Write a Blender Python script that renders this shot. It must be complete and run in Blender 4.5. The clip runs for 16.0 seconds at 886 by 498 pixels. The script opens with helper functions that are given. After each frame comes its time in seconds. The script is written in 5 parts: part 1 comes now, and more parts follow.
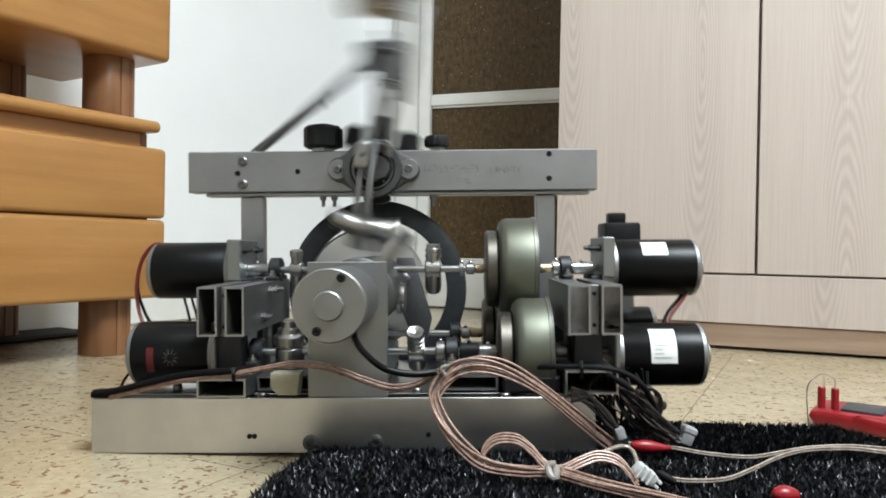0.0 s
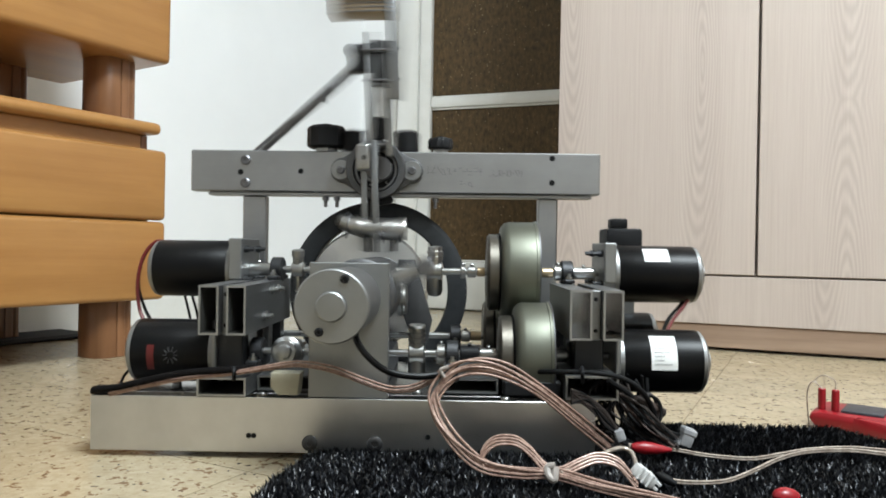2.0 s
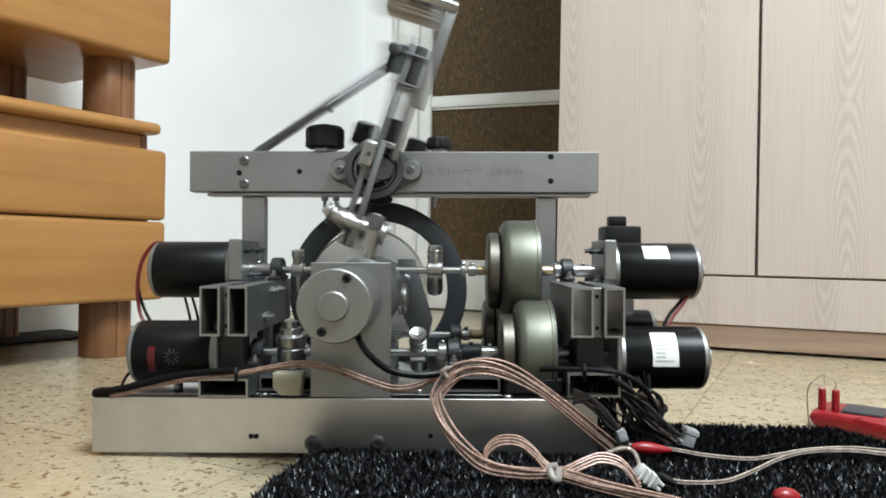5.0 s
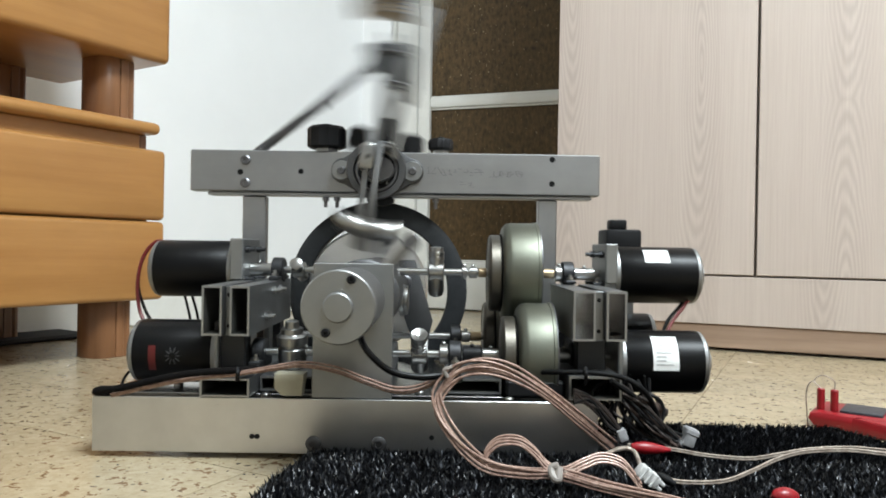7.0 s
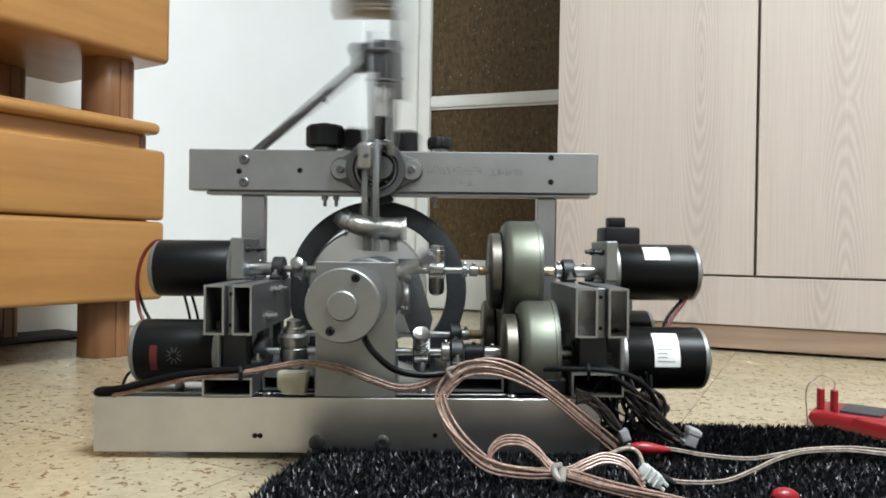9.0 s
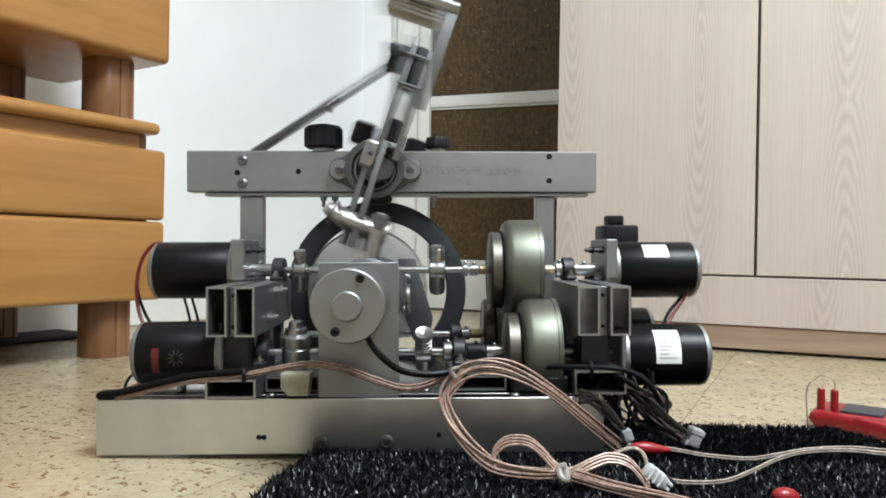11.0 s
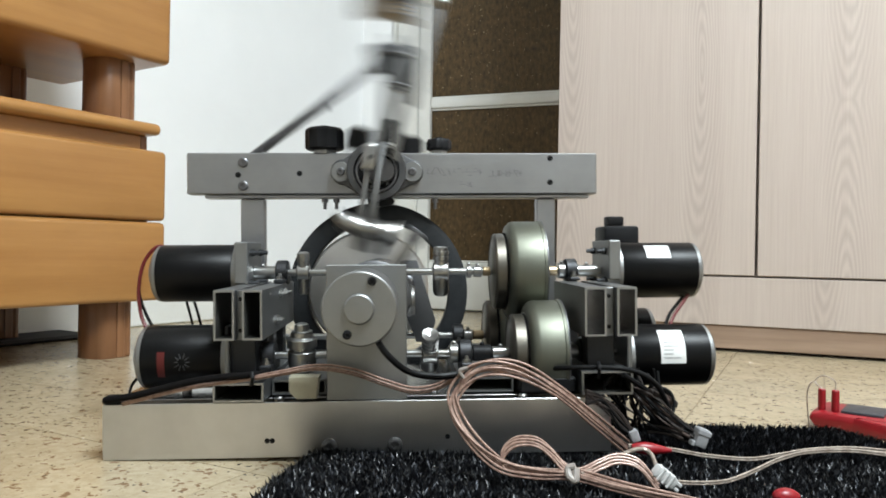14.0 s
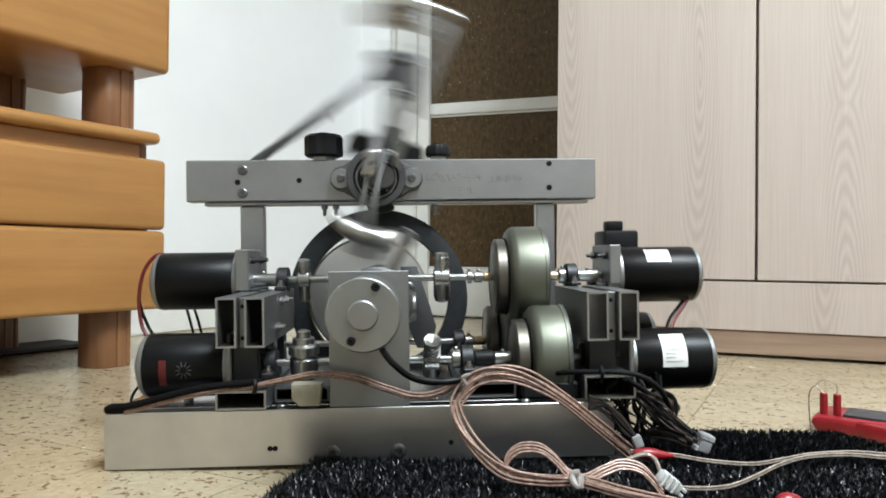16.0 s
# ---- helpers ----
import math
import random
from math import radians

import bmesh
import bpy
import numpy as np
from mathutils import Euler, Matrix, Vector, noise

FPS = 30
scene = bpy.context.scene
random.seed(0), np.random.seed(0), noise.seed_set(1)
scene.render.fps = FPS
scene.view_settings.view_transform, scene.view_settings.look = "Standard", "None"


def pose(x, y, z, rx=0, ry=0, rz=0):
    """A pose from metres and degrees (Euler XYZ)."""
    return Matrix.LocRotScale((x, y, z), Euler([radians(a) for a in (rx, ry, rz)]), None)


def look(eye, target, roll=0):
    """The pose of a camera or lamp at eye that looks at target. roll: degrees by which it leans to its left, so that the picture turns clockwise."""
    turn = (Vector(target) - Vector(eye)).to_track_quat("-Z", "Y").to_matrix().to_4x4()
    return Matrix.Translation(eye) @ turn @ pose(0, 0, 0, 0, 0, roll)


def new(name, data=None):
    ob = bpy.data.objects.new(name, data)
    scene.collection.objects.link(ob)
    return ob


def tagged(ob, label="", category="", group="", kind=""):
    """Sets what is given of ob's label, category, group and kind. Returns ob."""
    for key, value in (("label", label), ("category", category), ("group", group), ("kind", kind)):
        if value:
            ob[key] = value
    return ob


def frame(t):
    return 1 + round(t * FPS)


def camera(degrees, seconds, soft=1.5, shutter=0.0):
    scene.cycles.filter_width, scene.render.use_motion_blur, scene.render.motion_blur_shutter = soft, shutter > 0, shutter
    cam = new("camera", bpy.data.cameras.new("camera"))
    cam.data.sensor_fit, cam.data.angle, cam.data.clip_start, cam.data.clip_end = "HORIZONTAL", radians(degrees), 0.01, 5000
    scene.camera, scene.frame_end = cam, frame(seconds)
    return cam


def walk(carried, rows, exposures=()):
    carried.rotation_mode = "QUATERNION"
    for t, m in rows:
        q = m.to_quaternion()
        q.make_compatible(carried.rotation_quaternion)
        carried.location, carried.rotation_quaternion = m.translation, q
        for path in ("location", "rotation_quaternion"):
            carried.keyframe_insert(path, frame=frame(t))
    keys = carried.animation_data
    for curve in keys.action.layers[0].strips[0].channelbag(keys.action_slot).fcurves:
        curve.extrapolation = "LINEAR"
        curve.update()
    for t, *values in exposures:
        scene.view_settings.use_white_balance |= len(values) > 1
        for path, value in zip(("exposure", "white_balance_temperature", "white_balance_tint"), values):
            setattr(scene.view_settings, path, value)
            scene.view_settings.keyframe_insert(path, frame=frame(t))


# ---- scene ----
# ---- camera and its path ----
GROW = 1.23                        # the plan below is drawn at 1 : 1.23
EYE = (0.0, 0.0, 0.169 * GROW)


def aim(yaw, pitch, roll):
    """A camera pose that looks along +Y, turned by degrees of yaw, pitch and roll."""
    turn = Matrix.Rotation(radians(yaw), 4, "Z") @ Matrix.Rotation(radians(pitch), 4, "X") @ Matrix.Rotation(radians(roll), 4, "Y")
    return Matrix.Translation(EYE) @ turn @ Matrix.Rotation(radians(90), 4, "X")


cam = camera(63.16, 16.0, soft=1.7, shutter=0.8)
walk(cam, [(t, aim(a, b, c)) for t, a, b, c in (
    (0, 0.06, -0.139, -1.056), (0.5, 0.127, -0.103, -1.061), (1, 0.118, -0.012, -1.04), (1.5, 0.08, -0.005, -1.04),
    (2, 0.073, -0.004, -1.046), (3, 0.066, -0.003, -1.052), (4, 0.09, 0.004, -1.04), (6.5, 0.042, -0.001, -1.06),
    (7, 0.012, -0.001, -1.047), (8, 0, 0, -1.05), (9, 0, 0, -1.05), (11.5, 0.019, -0.001, -1.035), (12.5, 0.026, -0.002, -1.027),
    (13, 0.05, 0.006, -1.03), (13.5, 0.066, 0.035, -1.01), (14, 0.064, 0.042, -1.01), (14.5, 0.066, 0.074, -0.984),
    (15, 0.073, 0.132, -0.95), (15.5, 0.096, 0.263, -0.814), (16, 0.063, 0.563, -0.583))])

# ---- light ----
world = bpy.data.worlds.new("room_air")
scene.world = world
world.use_nodes = True
world.node_tree.nodes["Background"].inputs[0].default_value = (0.9, 0.95, 1.0, 1)
world.node_tree.nodes["Background"].inputs[1].default_value = 0.15
scene.view_settings.exposure = 0.12


def lamp(name, eye, target, size, watts, colour):
    data = bpy.data.lights.new(name, "AREA")
    data.shape, data.size, data.energy, data.color = "DISK", size, watts, colour
    ob = new(name, data)
    ob.matrix_world = look(eye, target)
    return ob


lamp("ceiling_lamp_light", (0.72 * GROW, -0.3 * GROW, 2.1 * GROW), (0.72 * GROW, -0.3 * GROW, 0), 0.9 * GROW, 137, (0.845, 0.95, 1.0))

# ---- materials ----


class Mat:
    """A node material with a principled shader and a few handy links."""

    def __init__(self, name, colour=(0.5, 0.5, 0.5), rough=0.5, metal=0.0, **more):
        self.m = bpy.data.materials.new(name)
        self.m.use_nodes = True
        self.t = self.m.node_tree
        self.b = self.t.nodes["Principled BSDF"]
        self.set("Base Color", (*colour, 1))
        self.set("Roughness", rough)
        self.set("Metallic", metal)
        for k, v in more.items():
            self.set(k, v)

    def set(self, key, value):
        self.b.inputs[key].default_value = value

    def node(self, kind, **props):
        n = self.t.nodes.new(kind)
        for k, v in props.items():
            if k == "operation":
                n.operation = v
            elif k == "blend_type":
                n.blend_type = v
            elif k == "data_type":
                n.data_type = v
            elif k == "feature":
                n.feature = v
            elif k == "wave_type":
                n.wave_type = v
            elif k == "bands_direction":
                n.bands_direction = v
        return n

    def link(self, a, b):
        self.t.links.new(a, b)

    def coords(self, scale=(1, 1, 1), rot=(0, 0, 0)):
        tc, mp = self.node("ShaderNodeTexCoord"), self.node("ShaderNodeMapping")
        mp.inputs["Scale"].default_value = scale
        mp.inputs["Rotation"].default_value = rot
        self.link(tc.outputs["Object"], mp.inputs["Vector"])
        return mp.outputs["Vector"]

    def noise(self, vec, scale, detail=4.0, rough=0.6, distortion=0.0):
        n = self.node("ShaderNodeTexNoise")
        n.inputs["Scale"].default_value, n.inputs["Detail"].default_value = scale, detail
        n.inputs["Roughness"].default_value, n.inputs["Distortion"].default_value = rough, distortion
        self.link(vec, n.inputs["Vector"])
        return n.outputs["Fac"]

    def ramp(self, fac, stops):
        r = self.node("ShaderNodeValToRGB")
        els = r.color_ramp.elements
        while len(els) < len(stops):
            els.new(0.5)
        for e, (p, c) in zip(els, stops):
            e.position = p
            e.color = (*c, 1) if len(c) == 3 else c
        self.link(fac, r.inputs["Fac"])
        return r.outputs["Color"]

    def mix(self, fac, a, b, blend="MIX"):
        m = self.node("ShaderNodeMix", data_type="RGBA", blend_type=blend)
        for v, i in ((fac, 0), (a, 6), (b, 7)):
            if hasattr(v, "links"):
                self.link(v, m.inputs[i])
            elif i == 0:
                m.inputs[0].default_value = v
            else:
                m.inputs[i].default_value = (*v, 1)
        return m.outputs[2]

    def colour(self, out):
        self.link(out, self.b.inputs["Base Color"])

    def rough(self, fac, lo, hi):
        m = self.node("ShaderNodeMapRange")
        m.inputs["To Min"].default_value, m.inputs["To Max"].default_value = lo, hi
        self.link(fac, m.inputs["Value"])
        self.link(m.outputs["Result"], self.b.inputs["Roughness"])

    def bump(self, fac, strength, dist):
        n = self.node("ShaderNodeBump")
        n.inputs["Strength"].default_value, n.inputs["Distance"].default_value = strength, dist
        self.link(fac, n.inputs["Height"])
        self.link(n.outputs["Normal"], self.b.inputs["Normal"])


def metal(name, colour, lo, hi, stretch=(1, 1, 1), bump=0.06, spots=0.85):
    a = Mat(name, colour, 0.4, 1.0)
    v = a.coords(stretch)
    n = a.noise(v, 120, 5)
    big = a.noise(a.coords(), 22, 4)
    a.colour(a.mix(a.ramp(big, [(0.3, (spots,) * 3), (0.75, (1.0,) * 3)]), (0, 0, 0), colour, "MIX"))
    a.rough(n, lo, hi)
    a.bump(n, bump, 0.0008)
    return a.m


def plain(name, colour, lo=0.35, hi=0.5, scale=60, vary=0.75, bump=0.05, **more):
    a = Mat(name, colour, lo, **more)
    n = a.noise(a.coords(), scale, 4)
    a.colour(a.ramp(n, [(0.25, tuple(c * vary for c in colour)), (0.75, colour)]))
    a.rough(n, lo, hi)
    a.bump(n, bump, 0.0006)
    return a.m


ALU = metal("brushed_aluminium", (0.385, 0.39, 0.398), 0.33, 0.5, (0.12, 3, 3), 0.05)
BEAM = metal("bright_brushed_aluminium", (0.64, 0.64, 0.645), 0.24, 0.35, (0.06, 3, 3), 0.025)
ALU_DARK = metal("dull_aluminium", (0.232, 0.236, 0.24), 0.38, 0.55, (0.12, 3, 3), 0.05)
ALU_CAST = metal("cast_aluminium", (0.304, 0.308, 0.308), 0.4, 0.55)
STEEL = metal("bright_steel", (0.4, 0.4, 0.392), 0.22, 0.38)
STEEL_DARK = metal("dark_steel", (0.2, 0.2, 0.21), 0.35, 0.5)
DISC = metal("polished_aluminium", (0.78, 0.78, 0.77), 0.28, 0.42)
ZINC = metal("olive_zinc", (0.178, 0.184, 0.15), 0.4, 0.55, (4, 0.5, 0.5))
TURNED = metal("brown_turned_steel", (0.15, 0.138, 0.118), 0.35, 0.5, (4, 0.5, 0.5))
SHEET = metal("smooth_sheet_aluminium", (0.42, 0.42, 0.42), 0.16, 0.3, (0.3, 1, 1), 0.03, 0.7)
GREY_IRON = metal("grey_cast_iron", (0.115, 0.115, 0.118), 0.45, 0.6, bump=0.25)
FOIL = metal("crumpled_bright_foil", (0.62, 0.61, 0.59), 0.2, 0.42, (1, 1, 1), 0.9, 0.5)
IRON = metal("cast_iron", (0.06, 0.061, 0.064), 0.42, 0.6, bump=0.25)
BRASS = metal("tan_brass", (0.55, 0.43, 0.28), 0.35, 0.5)
TAN = plain("tan_paint", (0.27, 0.205, 0.13), 0.35, 0.5)
BLACK_PAINT = plain("black_motor_paint", (0.003, 0.003, 0.0035), 0.3, 0.42, 40, 0.6, 0.02)
BLACK_PAINT.node_tree.nodes["Principled BSDF"].inputs["Specular IOR Level"].default_value = 0.2
BLACK_PLASTIC = plain("black_plastic", (0.010, 0.010, 0.011), 0.4, 0.55)
BLACK_RUBBER = plain("black_rubber", (0.005, 0.005, 0.0055), 0.5, 0.7, 90, 0.6, 0.2)
TYRE = plain("grey_black_rubber", (0.03, 0.032, 0.034), 0.45, 0.65, 90, 0.6, 0.1)
for _m in (BLACK_RUBBER, BLACK_PLASTIC, TYRE):
    _m.node_tree.nodes["Principled BSDF"].inputs["Specular IOR Level"].default_value = 0.17
BROWN_LEAD = plain("dark_brown_lead", (0.022, 0.014, 0.011), 0.5, 0.65)
TAPE_BROWN = plain("brown_tape", (0.085, 0.055, 0.045), 0.6, 0.75, 80, 0.5)
CLOTH_TAPE = plain("black_cloth_tape", (0.006, 0.005, 0.005), 0.85, 0.95, 300, 0.5, 0.6)
CLOTH_TAPE.node_tree.nodes["Principled BSDF"].inputs["Specular IOR Level"].default_value = 0.1
# shade inside tubes and holes, painted as a dark matt colour
HOLLOW_SHADE = plain("hollow_shade", (0.045, 0.044, 0.039), 0.4, 0.6, 45, 0.35)
PAPER = plain("paper_label", (0.78, 0.78, 0.76), 0.5, 0.6, 150, 0.92)
INK = plain("label_ink", (0.3, 0.3, 0.31), 0.5, 0.6)
RED_INK = plain("red_ink", (0.1, 0.007, 0.006), 0.4, 0.5)
CREAM = plain("cream_nylon", (0.42, 0.39, 0.29), 0.4, 0.5)
WHITE_NYLON = plain("white_nylon", (0.6, 0.6, 0.59), 0.35, 0.5)
DULL_NYLON = plain("dull_white_nylon", (0.36, 0.36, 0.37), 0.45, 0.6, 120, 0.6)
RED_PLASTIC = plain("red_plastic", (0.29, 0.008, 0.014), 0.3, 0.42)
WIRE_RED = plain("red_wire", (0.13, 0.008, 0.009), 0.35, 0.5)
RAY = plain("dim_grey_print", (0.035, 0.035, 0.036), 0.5, 0.6)
TAPE = plain("dull_white_tape", (0.3, 0.265, 0.24), 0.4, 0.55)
GREY_PLASTIC = plain("grey_plastic", (0.03, 0.032, 0.04), 0.35, 0.5)
_w = Mat("clear_copper_wire", (0.45, 0.27, 0.2), 0.45, 0.2)
_w.set("Coat Weight", 0.2)
_n = _w.noise(_w.coords((1, 1, 1)), 300, 2)
_w.colour(_w.ramp(_n, [(0.3, (0.18, 0.102, 0.076)), (0.7, (0.38, 0.255, 0.205))]))
WIRE = _w.m
_w = Mat("clear_tinned_wire", (0.66, 0.6, 0.52), 0.35, 0.3)
_w.set("Coat Weight", 0.8)
_n = _w.noise(_w.coords((1, 1, 1)), 200, 2)
_w.colour(_w.ramp(_n, [(0.3, (0.24, 0.185, 0.15)), (0.7, (0.45, 0.385, 0.325))]))
WIRE_PALE = _w.m


def wood(name, light, dark, grain, rings, rough, axis, coat=0.0, contrast=1.0):
    """Long grain along the object's axis 'x' or 'z', with cathedral figure."""
    a = Mat(name, light, rough)
    a.set("Coat Weight", coat)
    a.set("Coat Roughness", 0.25)
    s = (0.06, 1, 1) if axis == "x" else (1, 1, 0.06)
    info = a.node("ShaderNodeObjectInfo")
    shift = a.node("ShaderNodeVectorMath", operation="ADD")
    mul = a.node("ShaderNodeMath", operation="MULTIPLY")
    mul.inputs[1].default_value = 7.3
    a.link(info.outputs["Random"], mul.inputs[0])
    a.link(a.coords(s), shift.inputs[0])
    a.link(mul.outputs[0], shift.inputs[1])
    v = shift.outputs["Vector"]
    fine = a.noise(v, grain, 6, 0.65)
    broad = a.noise(v, rings, 2, 0.4, 0.6)
    wave = a.node("ShaderNodeMath", operation="MULTIPLY")
    wave.inputs[1].default_value = 26.0
    a.link(broad, wave.inputs[0])
    sine = a.node("ShaderNodeMath", operation="SINE")
    a.link(wave.outputs[0], sine.inputs[0])
    lines = a.ramp(sine.outputs[0], [(0.0, (0, 0, 0)), (1.0, (1, 1, 1))])
    base = a.ramp(fine, [(0.28, dark), (0.7, light)])
    fig = a.mix(lines, tuple(d * 0.97 for d in dark), light)
    cloud = a.noise(a.coords((0.35, 1, 1) if axis == "x" else (1, 1, 0.35)), 14, 5, 0.6)
    tint = a.ramp(cloud, [(0.3, (0.88, 0.85, 0.8)), (0.7, (1.06, 1.05, 1.04))])
    mott = a.node("ShaderNodeVectorMath", operation="MULTIPLY")
    a.link(a.mix(0.42 * contrast, base, fig), mott.inputs[0])
    a.link(tint, mott.inputs[1])
    a.colour(mott.outputs["Vector"])
    a.bump(fine, 0.08, 0.0006)
    a.rough(fine, rough * 0.85, rough * 1.2)
    return a.m


BEECH = wood("honey_beech", (0.425, 0.218, 0.068), (0.33, 0.152, 0.044), 55, 7, 0.34, "x", 0.3, 0.6)
# brown leg wood, its colour lowered further for shade under the drawers
BEECH_LEG = wood("brown_beech_leg", (0.26, 0.122, 0.055), (0.165, 0.072, 0.03), 70, 9, 0.36, "z", 0.25, 0.7)


def ash(name, light, dark, pitch=0.46, offset=0.091):
    """Pale laminate printed with columns of nested cathedral figure and straight grain between."""
    a = Mat(name, light, 0.42)
    tc = a.node("ShaderNodeTexCoord")
    info = a.node("ShaderNodeObjectInfo")
    sep = a.node("ShaderNodeSeparateXYZ")
    a.link(tc.outputs["Object"], sep.inputs[0])

    def calc(op, p, q=0.0):
        n = a.node("ShaderNodeMath", operation=op)
        for i, v in enumerate((p, q)):
            if hasattr(v, "links"):
                a.link(v, n.inputs[i])
            else:
                n.inputs[i].default_value = v
        return n.outputs[0]

    wob = a.noise(a.coords((1, 1, 0.35)), 9, 3, 0.5)
    x = calc("ADD", sep.outputs["X"], calc("MULTIPLY", calc("SUBTRACT", wob, 0.5), 0.022))
    x = calc("ADD", x, offset)
    u = calc("SUBTRACT", calc("PINGPONG", x, pitch / 2), pitch / 4)
    cell = calc("MULTIPLY", calc("FLOOR", calc("DIVIDE", x, pitch / 2)), 0.173)
    z = calc("PINGPONG", calc("ADD", calc("ADD", sep.outputs["Z"], cell), calc("MULTIPLY", info.outputs["Random"], 0.5)), 0.36)
    r = calc("SQRT", calc("ADD", calc("MULTIPLY", u, u), calc("POWER", calc("MULTIPLY", z, 0.11), 2.0)))
    jit = a.noise(a.coords((1, 1, 0.12)), 60, 3, 0.6)
    lines = calc("SINE", calc("ADD", calc("MULTIPLY", r, 1500.0), calc("MULTIPLY", jit, 6.5)))
    fade = calc("POWER", 2.718, calc("MULTIPLY", calc("MULTIPLY", u, u), -900.0))
    fig = calc("MULTIPLY", calc("MULTIPLY", calc("ADD", lines, 1.0), 0.5), fade)
    fine = a.noise(a.coords((1, 1, 0.02)), 260, 5, 0.7)
    streak = a.noise(a.coords((1, 1, 0.03)), 38, 4, 0.6)
    base = a.mix(0.5, a.ramp(fine, [(0.3, dark), (0.66, light)]), a.ramp(streak, [(0.3, tuple((p + q) / 2 for p, q in zip(dark, light))), (0.65, light)]))
    amount = calc("MULTIPLY", fig, 0.5)
    a.colour(a.mix(amount, base, tuple(c * 0.86 for c in dark)))
    a.bump(fine, 0.06, 0.0005)
    a.rough(streak, 0.36, 0.5)
    return a.m


ASH = ash("pale_ash_laminate", (0.52, 0.446, 0.398), (0.405, 0.33, 0.29))
ASH_FLAT = ash("pale_ash_laminate_flat", (0.52, 0.446, 0.398), (0.405, 0.33, 0.29), 0.41, 0.06)
KICK = wood("brown_plinth_laminate", (0.37, 0.265, 0.195), (0.225, 0.15, 0.105), 90, 10, 0.45, "x", 0.1, 1.0)

a = Mat("white_wall_paint", (0.8, 0.8, 0.8), 0.6)
n = a.noise(a.coords(), 5, 5)
a.colour(a.ramp(n, [(0.3, (0.85, 0.86, 0.865)), (0.7, (0.89, 0.9, 0.905))]))
a.bump(a.noise(a.coords(), 140, 4), 0.12, 0.001)
WALL = a.m
a = Mat("white_gloss_paint", (0.8, 0.8, 0.78), 0.3)
n = a.noise(a.coords(), 12, 4)
a.colour(a.ramp(n, [(0.3, (0.74, 0.74, 0.7)), (0.7, (0.82, 0.82, 0.79))]))
a.bump(n, 0.1, 0.001)
GLOSS = a.m
# dark tone for the unseen walls, chosen to cut fill light and reflections
UNSEEN_DARK = plain("unseen_dark_wall", (0.36, 0.345, 0.33), 0.6, 0.75, 20, 0.9)
a = Mat("brown_textured_glass", (0.1, 0.062, 0.025), 0.45)
a.set("Specular IOR Level", 0.3)
v = a.coords((1, 1, 1))
n = a.noise(v, 70, 5, 0.75)
weave = a.noise(a.coords((1, 1, 0.45)), 130, 3, 0.6)
# glitter of the textured glass, painted as small pale spots
glint = a.noise(a.coords((1, 1, 1)), 190, 1, 0.5)
base = a.mix(0.55, a.ramp(n, [(0.3, (0.026, 0.016, 0.007)), (0.7, (0.145, 0.091, 0.038))]), a.ramp(weave, [(0.3, (0.022, 0.014, 0.006)), (0.72, (0.15, 0.095, 0.04))]))
a.colour(a.mix(a.ramp(glint, [(0.735, (0, 0, 0)), (0.78, (1, 1, 1))]), base, (0.4, 0.33, 0.2)))
a.bump(weave, 0.6, 0.002)
AMBER = a.m

a = Mat("terrazzo_tile", (0.6, 0.5, 0.34), 0.2)
geo = a.node("ShaderNodeTexCoord")
info = a.node("ShaderNodeObjectInfo")
add = a.node("ShaderNodeVectorMath", operation="ADD")
mul = a.node("ShaderNodeMath", operation="MULTIPLY")
mul.inputs[1].default_value = 31.0
a.link(info.outputs["Random"], mul.inputs[0])
a.link(geo.outputs["Object"], add.inputs[0])
a.link(mul.outputs[0], add.inputs[1])
v = add.outputs["Vector"]
big = a.noise(v, 26, 5, 0.65)
fine = a.noise(v, 130, 4, 0.7)
base = a.mix(0.5, a.ramp(big, [(0.3, (0.315, 0.245, 0.147)), (0.7, (0.445, 0.37, 0.25))]), a.ramp(fine, [(0.3, (0.30, 0.235, 0.14)), (0.7, (0.475, 0.405, 0.285))]))
chip = a.ramp(a.noise(v, 125, 2, 0.55, 0.5), [(0.615, (0, 0, 0)), (0.65, (1, 1, 1))])
chip2 = a.ramp(a.noise(v, 170, 1, 0.5, 0.2), [(0.70, (0, 0, 0)), (0.73, (1, 1, 1))])
c1 = a.mix(chip, base, (0.19, 0.115, 0.06))
c2 = a.mix(chip2, c1, (0.12, 0.075, 0.045))
tone = a.ramp(info.outputs["Random"], [(0.0, (0.93, 0.93, 0.93)), (1.0, (1.0, 1.0, 1.0))])
a.colour(a.mix(1.0, c2, tone, "MULTIPLY"))
a.rough(big, 0.16, 0.32)
a.bump(fine, 0.05, 0.0005)
TERRAZZO = a.m
GROUT = plain("tile_grout", (0.25, 0.19, 0.125), 0.7, 0.9)
a = Mat("black_turf_blade", (0.02, 0.022, 0.026), 0.3)
geo = a.node("ShaderNodeNewGeometry")
# black blades; the palest few have a specular sheen painted in
a.colour(a.ramp(geo.outputs["Random Per Island"], [(0.0, (0.002, 0.002, 0.0025)), (0.74, (0.0062, 0.0066, 0.0082)), (0.93, (0.02, 0.0215, 0.026)), (1.0, (0.17, 0.178, 0.2))]))
a.set("Roughness", 0.33)
TURF = a.m
TURF_BASE = plain("black_turf_backing", (0.008, 0.008, 0.009), 0.8, 0.95)
DARK_RUG = plain("grey_fabric", (0.045, 0.043, 0.045), 0.8, 0.95, 200, 0.5, 0.4)
_l = Mat("lamp_diffuser", (0.9, 0.9, 0.88), 0.4)
_l.set("Emission Color", (0.9, 0.97, 1.0, 1))
_l.set("Emission Strength", 6.0)
LAMP_GLASS = _l.m

